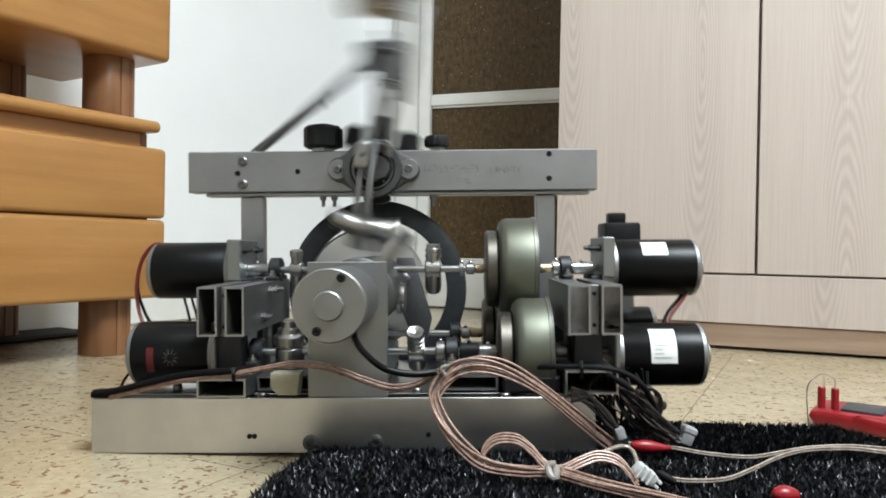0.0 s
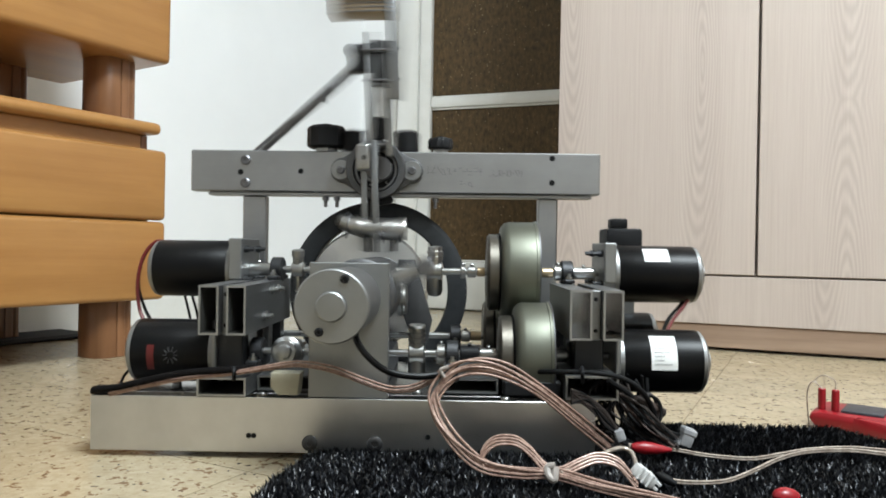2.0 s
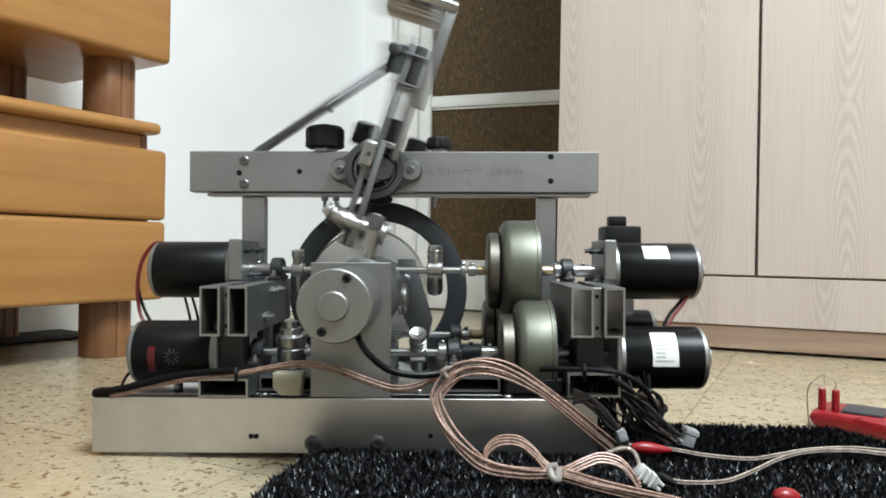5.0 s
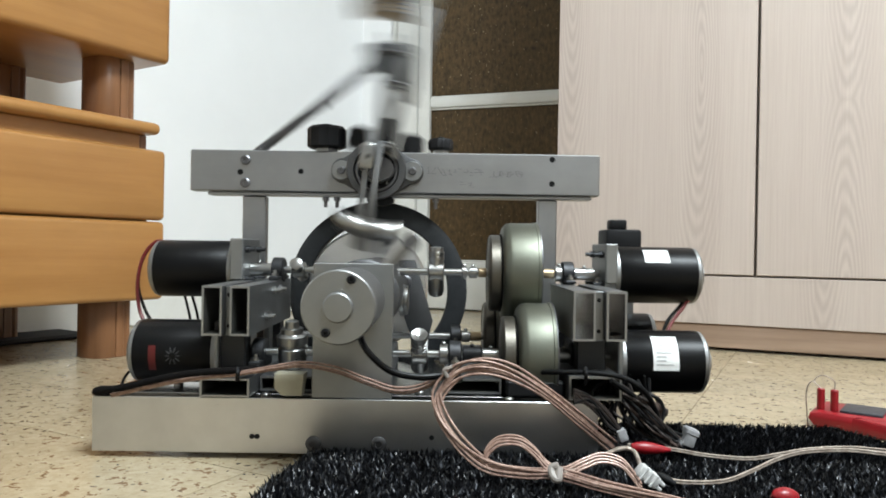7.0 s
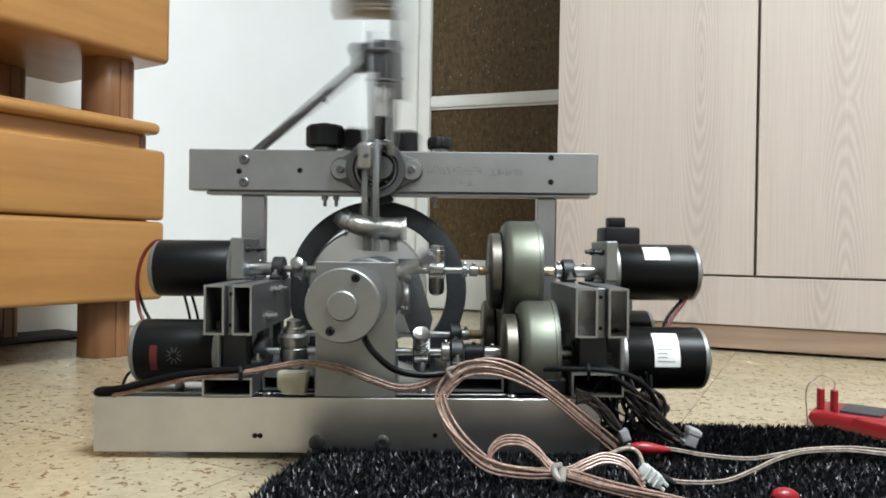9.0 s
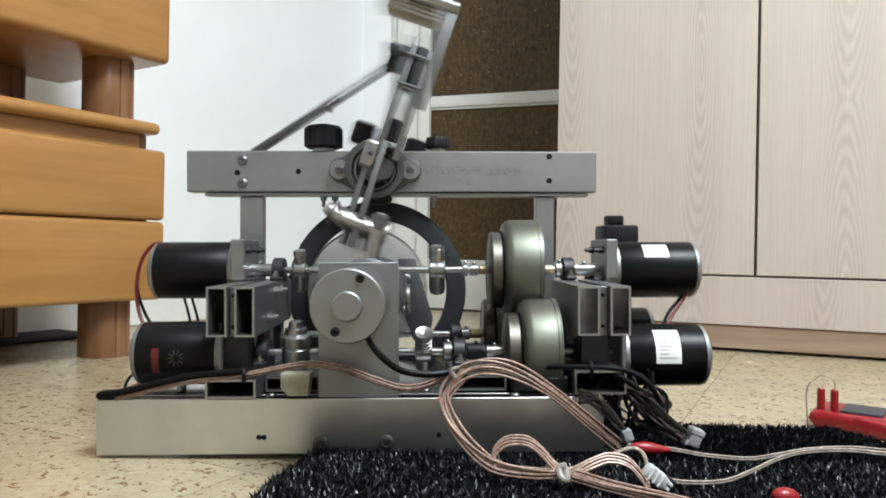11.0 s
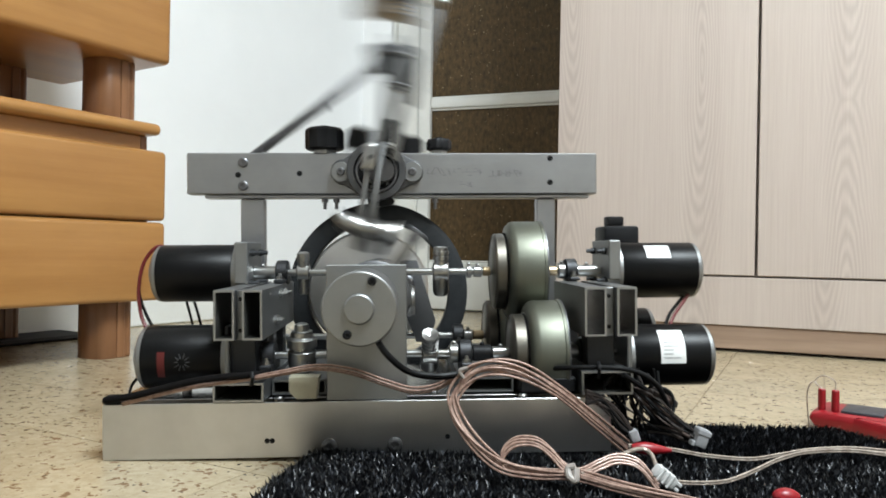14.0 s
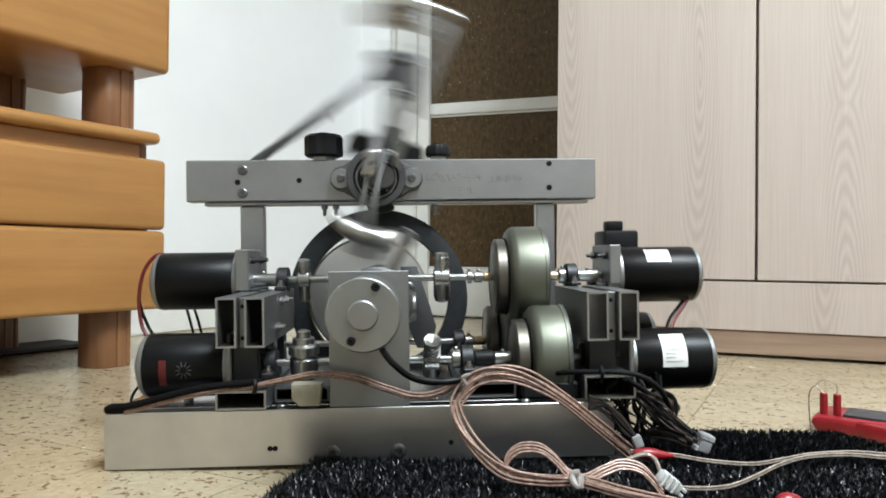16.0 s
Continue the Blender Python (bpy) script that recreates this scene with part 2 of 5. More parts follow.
# ---- mesh helpers ----


def mesh_of(name, bm, smooth=35):
    me = bpy.data.meshes.new(name)
    bmesh.ops.recalc_face_normals(bm, faces=bm.faces)
    if smooth:
        for f in bm.faces:
            f.smooth = True
        for e in bm.edges:
            if len(e.link_faces) == 2 and e.calc_face_angle(0) > radians(smooth):
                e.smooth = False
    bm.to_mesh(me)
    bm.free()
    return me


def part(name, bm, material, parent=None, label="", origin=None):
    """Links bm as one mesh object under parent. origin: the part's own origin, in the parent's space."""
    if origin is not None:
        bmesh.ops.translate(bm, verts=bm.verts, vec=-Vector(origin))
    me = mesh_of(name, bm)
    for m in material if isinstance(material, (list, tuple)) else [material]:
        me.materials.append(m)
    ob = new(name, me)
    ob.parent = parent
    if origin is not None:
        ob.location = origin
    if label:
        ob["label"] = label
    return ob


def thing(name, label, category, m=None, group="", kind=""):
    ob = tagged(new(name), label, category, group, kind)
    ob.empty_display_size = 0.02
    if m is not None:
        ob.matrix_world = m
    return ob


def box(bm, x0, x1, y0, y1, z0, z1, bevel=0.0, seg=1, m=None, mat=0):
    r = bmesh.ops.create_cube(bm, size=1.0)
    vs = r["verts"]
    for v in vs:
        v.co = Vector((x0 + (v.co.x + 0.5) * (x1 - x0), y0 + (v.co.y + 0.5) * (y1 - y0), z0 + (v.co.z + 0.5) * (z1 - z0)))
    fs = {f for v in vs for f in v.link_faces}
    if bevel:
        es = list({e for v in vs for e in v.link_edges})
        r = bmesh.ops.bevel(bm, geom=es, offset=bevel, segments=seg, profile=0.5, affect="EDGES")
        fs = set(r["faces"]) | {f for f in fs if f.is_valid}
        vs = list({v for f in fs for v in f.verts})
    for f in fs:
        f.material_index = mat
    if m is not None:
        bmesh.ops.transform(bm, matrix=m, verts=vs)
    return vs


def lathe(bm, p0, axis, profile, seg=32, mat=0):
    """Turns (distance along axis, radius) rows about the axis from p0; the ends are closed."""
    axis = Vector(axis).normalized()
    side = axis.orthogonal().normalized()
    up = axis.cross(side)
    p0 = Vector(p0)
    rings = []
    for h, r in profile:
        rings.append([bm.verts.new(p0 + axis * h + (side * math.cos(2 * math.pi * i / seg) + up * math.sin(2 * math.pi * i / seg)) * max(r, 1e-5)) for i in range(seg)])
    made = [v for ring in rings for v in ring]
    for a_, b_ in zip(rings, rings[1:]):
        for i in range(seg):
            bm.faces.new((a_[i], a_[(i + 1) % seg], b_[(i + 1) % seg], b_[i])).material_index = mat
    bm.faces.new(rings[0][::-1]).material_index = mat
    bm.faces.new(rings[-1]).material_index = mat
    return made


def rod(bm, p0, p1, r, seg=20, edge=0.0, mat=0):
    p0, p1 = Vector(p0), Vector(p1)
    n_ = (p1 - p0).length
    if edge:
        prof = [(0, r - edge), (edge, r), (n_ - edge, r), (n_, r - edge)]
    else:
        prof = [(0, r), (n_, r)]
    return lathe(bm, p0, p1 - p0, prof, seg, mat)


def ring(bm, p0, axis, r_out, r_in, depth, seg=48, edge=0.001):
    """A flat-sided ring about the axis, from p0 along it."""
    axis = Vector(axis).normalized()
    side = axis.orthogonal().normalized()
    up = axis.cross(side)
    prof = [(0, r_in), (0, r_out - edge), (edge, r_out), (depth - edge, r_out), (depth, r_out - edge), (depth, r_in)]
    rings = [[bm.verts.new(Vector(p0) + axis * h + (side * math.cos(2 * math.pi * i / seg) + up * math.sin(2 * math.pi * i / seg)) * r) for i in range(seg)] for h, r in prof]
    for a_, b_ in zip(rings, rings[1:] + rings[:1]):
        for i in range(seg):
            bm.faces.new((a_[i], a_[(i + 1) % seg], b_[(i + 1) % seg], b_[i]))


def smooth_path(points, per=8):
    """A Catmull-Rom line through the points."""
    p = [Vector(q) for q in points]
    p = [p[0] * 2 - p[1]] + p + [p[-1] * 2 - p[-2]]
    out = []
    for i in range(1, len(p) - 2):
        for k in range(per):
            t = k / per
            out.append(0.5 * ((2 * p[i]) + (p[i + 1] - p[i - 1]) * t + (2 * p[i - 1] - 5 * p[i] + 4 * p[i + 1] - p[i + 2]) * t * t
                              + (3 * p[i] - p[i - 1] - 3 * p[i + 1] + p[i + 2]) * t ** 3))
    out.append(p[-2])
    return out


def wire(bm, points, r, seg=8, per=8, mat=0, straight=False):
    """A round wire along the points."""
    line = [Vector(q) for q in points] if straight else smooth_path(points, per)
    side = None
    rings = []
    for i, q in enumerate(line):
        t = (line[min(i + 1, len(line) - 1)] - line[max(i - 1, 0)]).normalized()
        side = t.orthogonal().normalized() if side is None else (side - t * side.dot(t)).normalized()
        up = t.cross(side)
        rings.append([bm.verts.new(q + (side * math.cos(2 * math.pi * k / seg) + up * math.sin(2 * math.pi * k / seg)) * r) for k in range(seg)])
    for a_, b_ in zip(rings, rings[1:]):
        for k in range(seg):
            bm.faces.new((a_[k], a_[(k + 1) % seg], b_[(k + 1) % seg], b_[k])).material_index = mat
    bm.faces.new(rings[0][::-1]).material_index = mat
    bm.faces.new(rings[-1]).material_index = mat


def slab(bm, outline, a0, a1, plane="xz", bevel=0.0):
    """A plate: the outline (two numbers a corner) in the plane, from a0 to a1 across it."""
    def put(q, h):
        return (q[0], h, q[1]) if plane == "xz" else (q[0], q[1], h) if plane == "xy" else (h, q[0], q[1])
    lo = [bm.verts.new(put(q, a0)) for q in outline]
    hi = [bm.verts.new(put(q, a1)) for q in outline]
    k = len(outline)
    fs = [bm.faces.new(lo[::-1]), bm.faces.new(hi)]
    fs += [bm.faces.new((lo[i], lo[(i + 1) % k], hi[(i + 1) % k], hi[i])) for i in range(k)]
    if bevel:
        bmesh.ops.recalc_face_normals(bm, faces=fs)
        es = [e for f in fs[:2] for e in f.edges]
        bmesh.ops.bevel(bm, geom=es, offset=bevel, segments=2, profile=0.5, affect="EDGES")


def channel(bm, x0, x1, z0, z1, y0, y1, wall):
    """A rectangular tube along Y, open at both ends."""
    rows = []
    for y in (y0, y1):
        for d in (0, wall):
            rows.append([bm.verts.new(c) for c in ((x0 + d, y, z0 + d), (x1 - d, y, z0 + d), (x1 - d, y, z1 - d), (x0 + d, y, z1 - d))])
    o0, i0, o1, i1 = rows
    for k in range(4):
        j = (k + 1) % 4
        bm.faces.new((o0[k], o0[j], o1[j], o1[k])).material_index = 0
        bm.faces.new((i0[k], i0[j], i1[j], i1[k])).material_index = 1
        bm.faces.new((o0[k], o0[j], i0[j], i0[k])).material_index = 2
        bm.faces.new((o1[k], o1[j], i1[j], i1[k])).material_index = 2


B = bmesh.new

# ---- the room ----
U = Vector((0.524, 0.852, 0))      # along the left wall, away
V = Vector((-0.852, 0.524, 0))     # towards the left wall
CORNER = Vector((-0.246, 2.106, 0))
DOOR_WAY = Vector((math.cos(radians(19.5)), -math.sin(radians(19.5)), 0))
CUP_WAY = Vector((math.cos(radians(23)), -math.sin(radians(23)), 0))


def frame_at(origin, way):
    """A pose whose x runs along way, y away from the room's middle, z up."""
    way = Vector(way).normalized()
    y = Vector((0, 0, 1)).cross(way)
    return Matrix(((way.x, y.x, 0, origin[0]), (way.y, y.y, 0, origin[1]), (0, 0, 1, origin[2]), (0, 0, 0, 1)))


def wall(name, p, q, label, paint=None, thick=0.12, height=2.2):
    p, q = Vector(p), Vector(q)
    bm = B()
    box(bm, 0, (q - p).length, 0, thick, -0.02, height)
    ob = part(name, bm, paint or WALL)
    ob.matrix_world = frame_at(p, q - p)
    return tagged(ob, label, "wall", kind="structure")


def room():
    left_start = CORNER - U * 3.6
    wall("wall_left", left_start, CORNER, "smooth white painted plaster wall")
    door_end = CORNER + DOOR_WAY * 2.6
    wall("wall_door_side", CORNER, door_end, "white painted wall behind the glazed door")
    # two unseen walls added, kept dark so the metal reflects less
    back_r = door_end - U * 4.2
    wall("wall_right", door_end, back_r, "unseen dark wall added to close the room and dim reflections", UNSEEN_DARK)
    wall("wall_behind", back_r, left_start, "unseen dark wall added behind the camera to dim reflections", UNSEEN_DARK)
    bm = B()
    slab(bm, [(-4, -3), (4, -3), (4, 4), (-4, 4)], 2.2, 2.3, "xy")
    tagged(part("ceiling", bm, WALL), "white painted flat ceiling", "ceiling", kind="structure")
    bm = B()
    n_ = (CORNER - left_start).length
    box(bm, 0, n_ - 0.02, -0.012, -0.001, 0.0, 0.075, 0.003)
    ob = part("baseboard", bm, GLOSS)
    ob.matrix_world = frame_at(left_start, U)
    tagged(ob, "low white painted baseboard along the wall", "baseboard", kind="structure")
    bm = B()
    lathe(bm, (0.72, -0.3, 2.12), (0, 0, 1), [(0, 0.42), (0.02, 0.45), (0.08, 0.45)], 48)
    lt = thing("ceiling_lamp", "round white diffuser lamp on the ceiling", "lamp")
    part("diffuser", bm, LAMP_GLASS, lt)


room()


def glazed_door():
    m = frame_at(CORNER, DOOR_WAY)
    ob = tagged(thing("door_1", "white painted door with brown textured glass panes", "door", m), kind="structure")
    x0, x1 = 0.203, 0.67
    zs = [(0.134, 0.561), (0.588, 1.0), (1.03, 1.6)]
    bm = B()
    box(bm, x0 - 0.014, x0 + 0.021, -0.03, -0.002, 0.004, 1.69, 0.003)
    part("stile", bm, GLOSS, ob)
    bm = B()
    box(bm, x1, x1 + 0.08, -0.03, -0.002, 0.004, 1.69, 0.003)
    part("stile", bm, GLOSS, ob)
    for lo, hi in ((0.004, 0.134), (0.561, 0.588), (1.0, 1.03), (1.6, 1.69)):
        bm = B()
        box(bm, x0 + 0.021, x1, -0.027, -0.004, lo, hi, 0.004, 2)
        rl = part("rail", bm, GLOSS, ob)
        for edge in (lo, hi):
            if 0.1 < edge < 1.65:
                bm = B()
                d = 0.006 if edge == hi else -0.006
                box(bm, x0 + 0.021, x1, -0.021, -0.0145, min(edge, edge + d), max(edge, edge + d), 0.002, 2)
                part("glazing_bead", bm, GLOSS, rl)
    for lo, hi in zs:
        bm = B()
        box(bm, x0 + 0.021, x1, -0.014, -0.008, lo, hi)
        part("pane", bm, AMBER, ob, "brown textured glass")
    fr = tagged(thing("door_frame", "white painted wooden door frame", "door frame", m), kind="structure")
    bm = B()
    box(bm, x0 - 0.075, x0 - 0.0148, -0.04, -0.001, 0, 1.74, 0.004, 2)
    part("jamb", bm, GLOSS, fr)
    bm = B()
    box(bm, x0 - 0.1, x0 - 0.078, -0.018, -0.001, 0, 1.74, 0.004, 2)
    part("architrave", bm, GLOSS, fr)


def cupboard():
    m = frame_at((0.2140, 1.371, 0), CUP_WAY)
    ob = thing("wardrobe", "tall pale ash laminate wardrobe with flat doors", "wardrobe", m)
    bm = B()
    box(bm, 0.003, 1.2, 0.021, 0.36, 0.046, 1.78)
    part("carcass", bm, ASH_FLAT, ob)
    gap = 0.3487
    for a_, b_ in ((0.0, gap - 0.0023), (gap + 0.0023, 0.7), (0.7045, 1.2)):
        bm = B()
        box(bm, a_, b_, 0, 0.018, 0.133, 1.78, 0.0011)
        part("wardrobe_door", bm, ASH, ob)
    bm = B()
    box(bm, 0, 1.2, 0.002, 0.02, 0.046, 0.1298, 0.001)
    part("bottom_panel", bm, ASH_FLAT, ob)
    bm = B()
    box(bm, 0.003, 1.2, 0.005, 0.02, 0.0055, 0.0455, 0.001)
    part("plinth", bm, KICK, ob, "brown laminate plinth")
    for x in (0.05, 0.6, 1.14):
        bm = B()
        box(bm, x, x + 0.04, 0.06, 0.1, 0.0, 0.046)
        part("foot", bm, BLACK_PLASTIC, ob)


def nightstand():
    """Honey-coloured stacked drawers on short legs; x runs along the drawer fronts, y towards the wall."""
    m = frame_at((-0.4245, 1.1, 0), U)
    ob = thing("drawer_unit", "honey beech drawer unit on stout round-edged legs", "drawer unit", m)
    end = -0.52
    for lo, hi in ((0.0845, 0.2022), (0.2044, 0.31)):
        bm = B()
        box(bm, end, 0.0, 0.0, 0.026, lo, hi, 0.007, 3)
        part("drawer_front", bm, BEECH, ob)
    bm = B()
    box(bm, end + 0.01, -0.012, 0.027, 0.365, 0.095, 0.31, 0.002)
    part("body", bm, BEECH, ob)
    bm = B()
    box(bm, end + 0.01, -0.0325, 0.02, 0.33, 0.3105, 0.332, 0.001)
    part("rail", bm, BEECH, ob)
    bm = B()
    box(bm, -0.0318, -0.020, 0.0215, 0.33, 0.3105, 0.332, 0.001)
    part("rail_end", bm, BEECH_LEG, ob)
    bm = B()
    box(bm, end, -0.012, -0.004, 0.335, 0.3325, 0.3505, 0.008, 3)
    part("top_board", bm, BEECH, ob)
    bm = B()
    box(bm, end, 0.002, -0.004, 0.285, 0.4415, 0.66, 0.009, 3)
    part("upper_drawer_box", bm, BEECH, ob)
    for z0, z1, spots in ((0.0, 0.0945, ((-0.058, 0.062), (-0.078, 0.335), (end + 0.06, 0.062), (end + 0.06, 0.335))),
                          (0.3507, 0.4413, ((-0.058, 0.062), (-0.117, 0.25), (end + 0.06, 0.062), (end + 0.06, 0.25)))):
            for x, y in spots:
                bm = B()
                k = 10
                out = [(x - 0.014 + 0.02 * math.cos(math.pi / 2 + math.pi * i / k), y + 0.033 * math.sin(math.pi / 2 + math.pi * i / k)) for i in range(k + 1)]
                out += [(x - 0.004, y - 0.033), (x - 0.004, y + 0.033)]
                slab(bm, out, z0, z1, "xy", 0.0006)
                box(bm, x - 0.005, x + 0.021, y - 0.0305, y + 0.03, z0, z1)
                box(bm, x - 0.0015, x + 0.011, y - 0.033, y + 0.033, z0, z1, 0.001)
                box(bm, x + 0.013, x + 0.0225, y - 0.033, y + 0.033, z0, z1, 0.003)
                part("leg", bm, BEECH_LEG, ob, "brown leg glued from planks, darkened for shade")


def rug():
    bm = B()
    box(bm, -0.62, 0.05, 0.262, 0.362, 0.001, 0.009, 0.004)
    ob = part("floor_mat", bm, DARK_RUG)
    ob.matrix_world = frame_at((-0.4245, 1.1, 0), U)
    tagged(ob, "dark grey thin fabric mat under the drawer unit", "mat")


glazed_door()
cupboard()
nightstand()
rug()


# ---- the turf mat ----
MAT_EDGE = [(-0.128, 0.36), (-0.114, 0.50), (-0.091, 0.60), (-0.081, 0.672), (0.15, 0.672), (0.365, 0.672), (0.392, 0.60), (0.43, 0.36)]


def inside(x, y, poly):
    hit = False
    for (x0, y0), (x1, y1) in zip(poly, poly[1:] + poly[:1]):
        if (y0 > y) != (y1 > y) and x < (x1 - x0) * (y - y0) / (y1 - y0) + x0:
            hit = not hit
    return hit


def turf():
    rng = random.Random(4)
    ob = thing("turf_mat", "black artificial turf doormat on the floor", "mat")
    bm = B()
    slab(bm, MAT_EDGE, 0.0, 0.006, "xy")
    part("backing", bm, TURF_BASE, ob)
    verts, faces = [], []
    count = 0
    while count < 62000:
        x, y = rng.uniform(-0.145, 0.43), rng.uniform(0.40, 0.675)
        if not inside(x, y, MAT_EDGE):
            continue
        count += 1
        under = y > 0.566 and x < 0.165
        h = rng.uniform(0.0008, 0.0018) if under else rng.uniform(0.0045, 0.0085)
        w = rng.uniform(0.00045, 0.0009)
        a_, lean = rng.uniform(0, 2 * math.pi), rng.uniform(0.0005, 0.0042)
        b_ = rng.uniform(0, 2 * math.pi)
        dx, dy = w * math.cos(a_), w * math.sin(a_)
        lx, ly = lean * math.cos(b_), lean * math.sin(b_)
        if not under and y > 0.555:
            ly = -abs(ly)
        i = len(verts)
        verts += [(x - dx, y - dy, 0.0055), (x + dx, y + dy, 0.0055), (x + lx * 0.35 + dx, y + ly * 0.35 + dy, 0.0055 + h * 0.6),
                  (x + lx * 0.35 - dx, y + ly * 0.35 - dy, 0.0055 + h * 0.6), (x + lx + dx * 0.4, y + ly + dy * 0.4, 0.0055 + h)]
        faces += [(i, i + 1, i + 2, i + 3), (i + 3, i + 2, i + 4)]
    me = bpy.data.meshes.new("turf_blades")
    me.from_pydata(verts, [], faces)
    me.materials.append(TURF)
    tagged(new("turf", me), "short black artificial turf blades of the doormat", "turf", kind="stuff")


turf()

# ---- the machine: x along its front beam, y towards the back, z up ----
rig = thing("vibration_machine", "bare aluminium bench machine with black motors, flywheels and rocking arm", "machine")
AX_UP, AX_LOW, AX_REAR = (0.12, 0.138), (0.055, 0.069), (0.185, 0.069)   # (y, z) of the three shafts
AX_SAG = (0.055, 0.0655)   # the motor that hangs a little low


def on(axis, x):
    return (x, axis[0], axis[1])


def screw(parent, p, r=0.004, axis=(0, -1, 0), mat=None, name="screw"):
    bm = B()
    lathe(bm, p, axis, [(-0.001, r), (0.0016, r), (0.0026, r * 0.75), (0.0026, r * 0.42), (0.001, r * 0.4)], 16)
    return part(name, bm, mat or STEEL, parent)


def hole(parent, p, r):
    # no opening is cut: a black disc paints the hole's inner shade
    bm = B()
    lathe(bm, p, (0, -1, 0), [(-0.002, r), (0.0003, r)], 16)
    return part("hole", bm, BLACK_RUBBER, parent)


def base_frame():
    for y0, y1, nm in ((0.0, 0.02, "front_beam"), (0.215, 0.235, "rear_beam")):
        bm = B()
        face = y0 if y0 == 0 else y1 - 0.0028
        box(bm, -0.2, 0.2, face, face + 0.0018, -0.0034, 0.04, 0.0004)
        box(bm, -0.2, 0.2, y0 + 0.001, y1 - 0.001, -0.003, 0.0, 0.0004)
        for ex in (-0.199, 0.195):
            box(bm, ex, ex + 0.004, y0 + 0.001, y1 - 0.001, -0.0028, 0.039, 0.0004)
        b_ = part(nm, bm, BEAM, rig, "brushed aluminium beam")
        if y0 == 0:
            for x, z, r in ((-0.0735, 0.0098, 0.0021), (-0.0695, 0.0098, 0.0021), (0.0684, 0.0108, 0.002)):
                hole(b_, (x, 0.0, z), r)
            for x, z in ((-0.0249, 0.0048), (0.0267, 0.005)):
                screw(b_, (x, 0.0, z), 0.0062, mat=GREY_IRON, name="bolt")
    # tube insides get the painted shade; sides duller, rims lighter like lit edges
    for x0, x1, z0, z1 in ((-0.1149, -0.0758, 0.0408, 0.0556), (0.1762, 0.2176, 0.0425, 0.0612)):
        bm = B()
        channel(bm, x0, x1, z0, z1, -0.002, 0.24, 0.0016)
        part("cross_tube", bm, [ALU_DARK, HOLLOW_SHADE, ALU], rig)
    for x0, x1 in ((-0.1139, -0.098), (-0.0918, -0.0763), (0.1787, 0.1962), (0.2048, 0.2209)):
        bm = B()
        channel(bm, x0, x1, 0.0892, 0.1284, -0.003, 0.152 if x0 < 0 else 0.118, 0.0016)
        part("upper_tube", bm, [ALU_DARK, HOLLOW_SHADE if x0 < 0 else SHEET, ALU], rig)
    for x0, x1 in ((-0.0978, -0.092), (0.1964, 0.2046)):
        for y0 in (0.006, 0.13):
            bm = B()
            box(bm, x0, x1, y0, y0 + 0.016, 0.0885 if y0 < 0.1 else 0.0556, 0.128, 0.0006)
            pl = part("spacer_plate", bm, ALU_DARK, rig)
            if y0 < 0.1:
                for z in (0.096, 0.121):
                    hole(pl, ((x0 + x1) / 2, y0, z), 0.0017)
    for y, z in ((0.075, 0.121), (0.1, 0.121), (0.05, 0.1), (0.058, 0.1)):
        bm = B()
        lathe(bm, (-0.0764, y, z), (1, 0, 0), [(0, 0.0036), (0.003, 0.0036), (0.003, 0.002), (0.007, 0.0018)], 8)
        part("bolt", bm, STEEL, rig)
    # blocks in dark iron, so the space below the tubes reads as shaded
    for x in (-0.1, 0.2):
        for y0 in (0.03, 0.16):
            bm = B()
            box(bm, x - 0.012, x + 0.012, y0, y0 + 0.018, 0.0556, 0.089, 0.001)
            part("support_block", bm, IRON, rig)
    # sheet that closes the base between the beams
    bm = B()
    box(bm, -0.1985, 0.1985, 0.0202, 0.2148, 0.0355, 0.0395, 0.0004)
    sh = part("base_sheet", bm, SHEET, rig, "smooth aluminium base sheet")
    for x, y in ((-0.066, 0.012), (-0.024, 0.03), (0.058, 0.03), (-0.15, 0.05), (0.13, 0.008)):
        screw(sh, (x, y, 0.0395), 0.004, (0, 0, 1))
    # rails between the two beams that carry the lower bearings
    for x0, x1 in ((-0.074, -0.03), (0.0795, 0.125)):
        bm = B()
        # inner faces carry painted shade
        channel(bm, x0, x1, 0.0408, 0.053, 0.025, 0.24, 0.0016)
        part("cross_tube", bm, [ALU_DARK, HOLLOW_SHADE, ALU_DARK], rig)


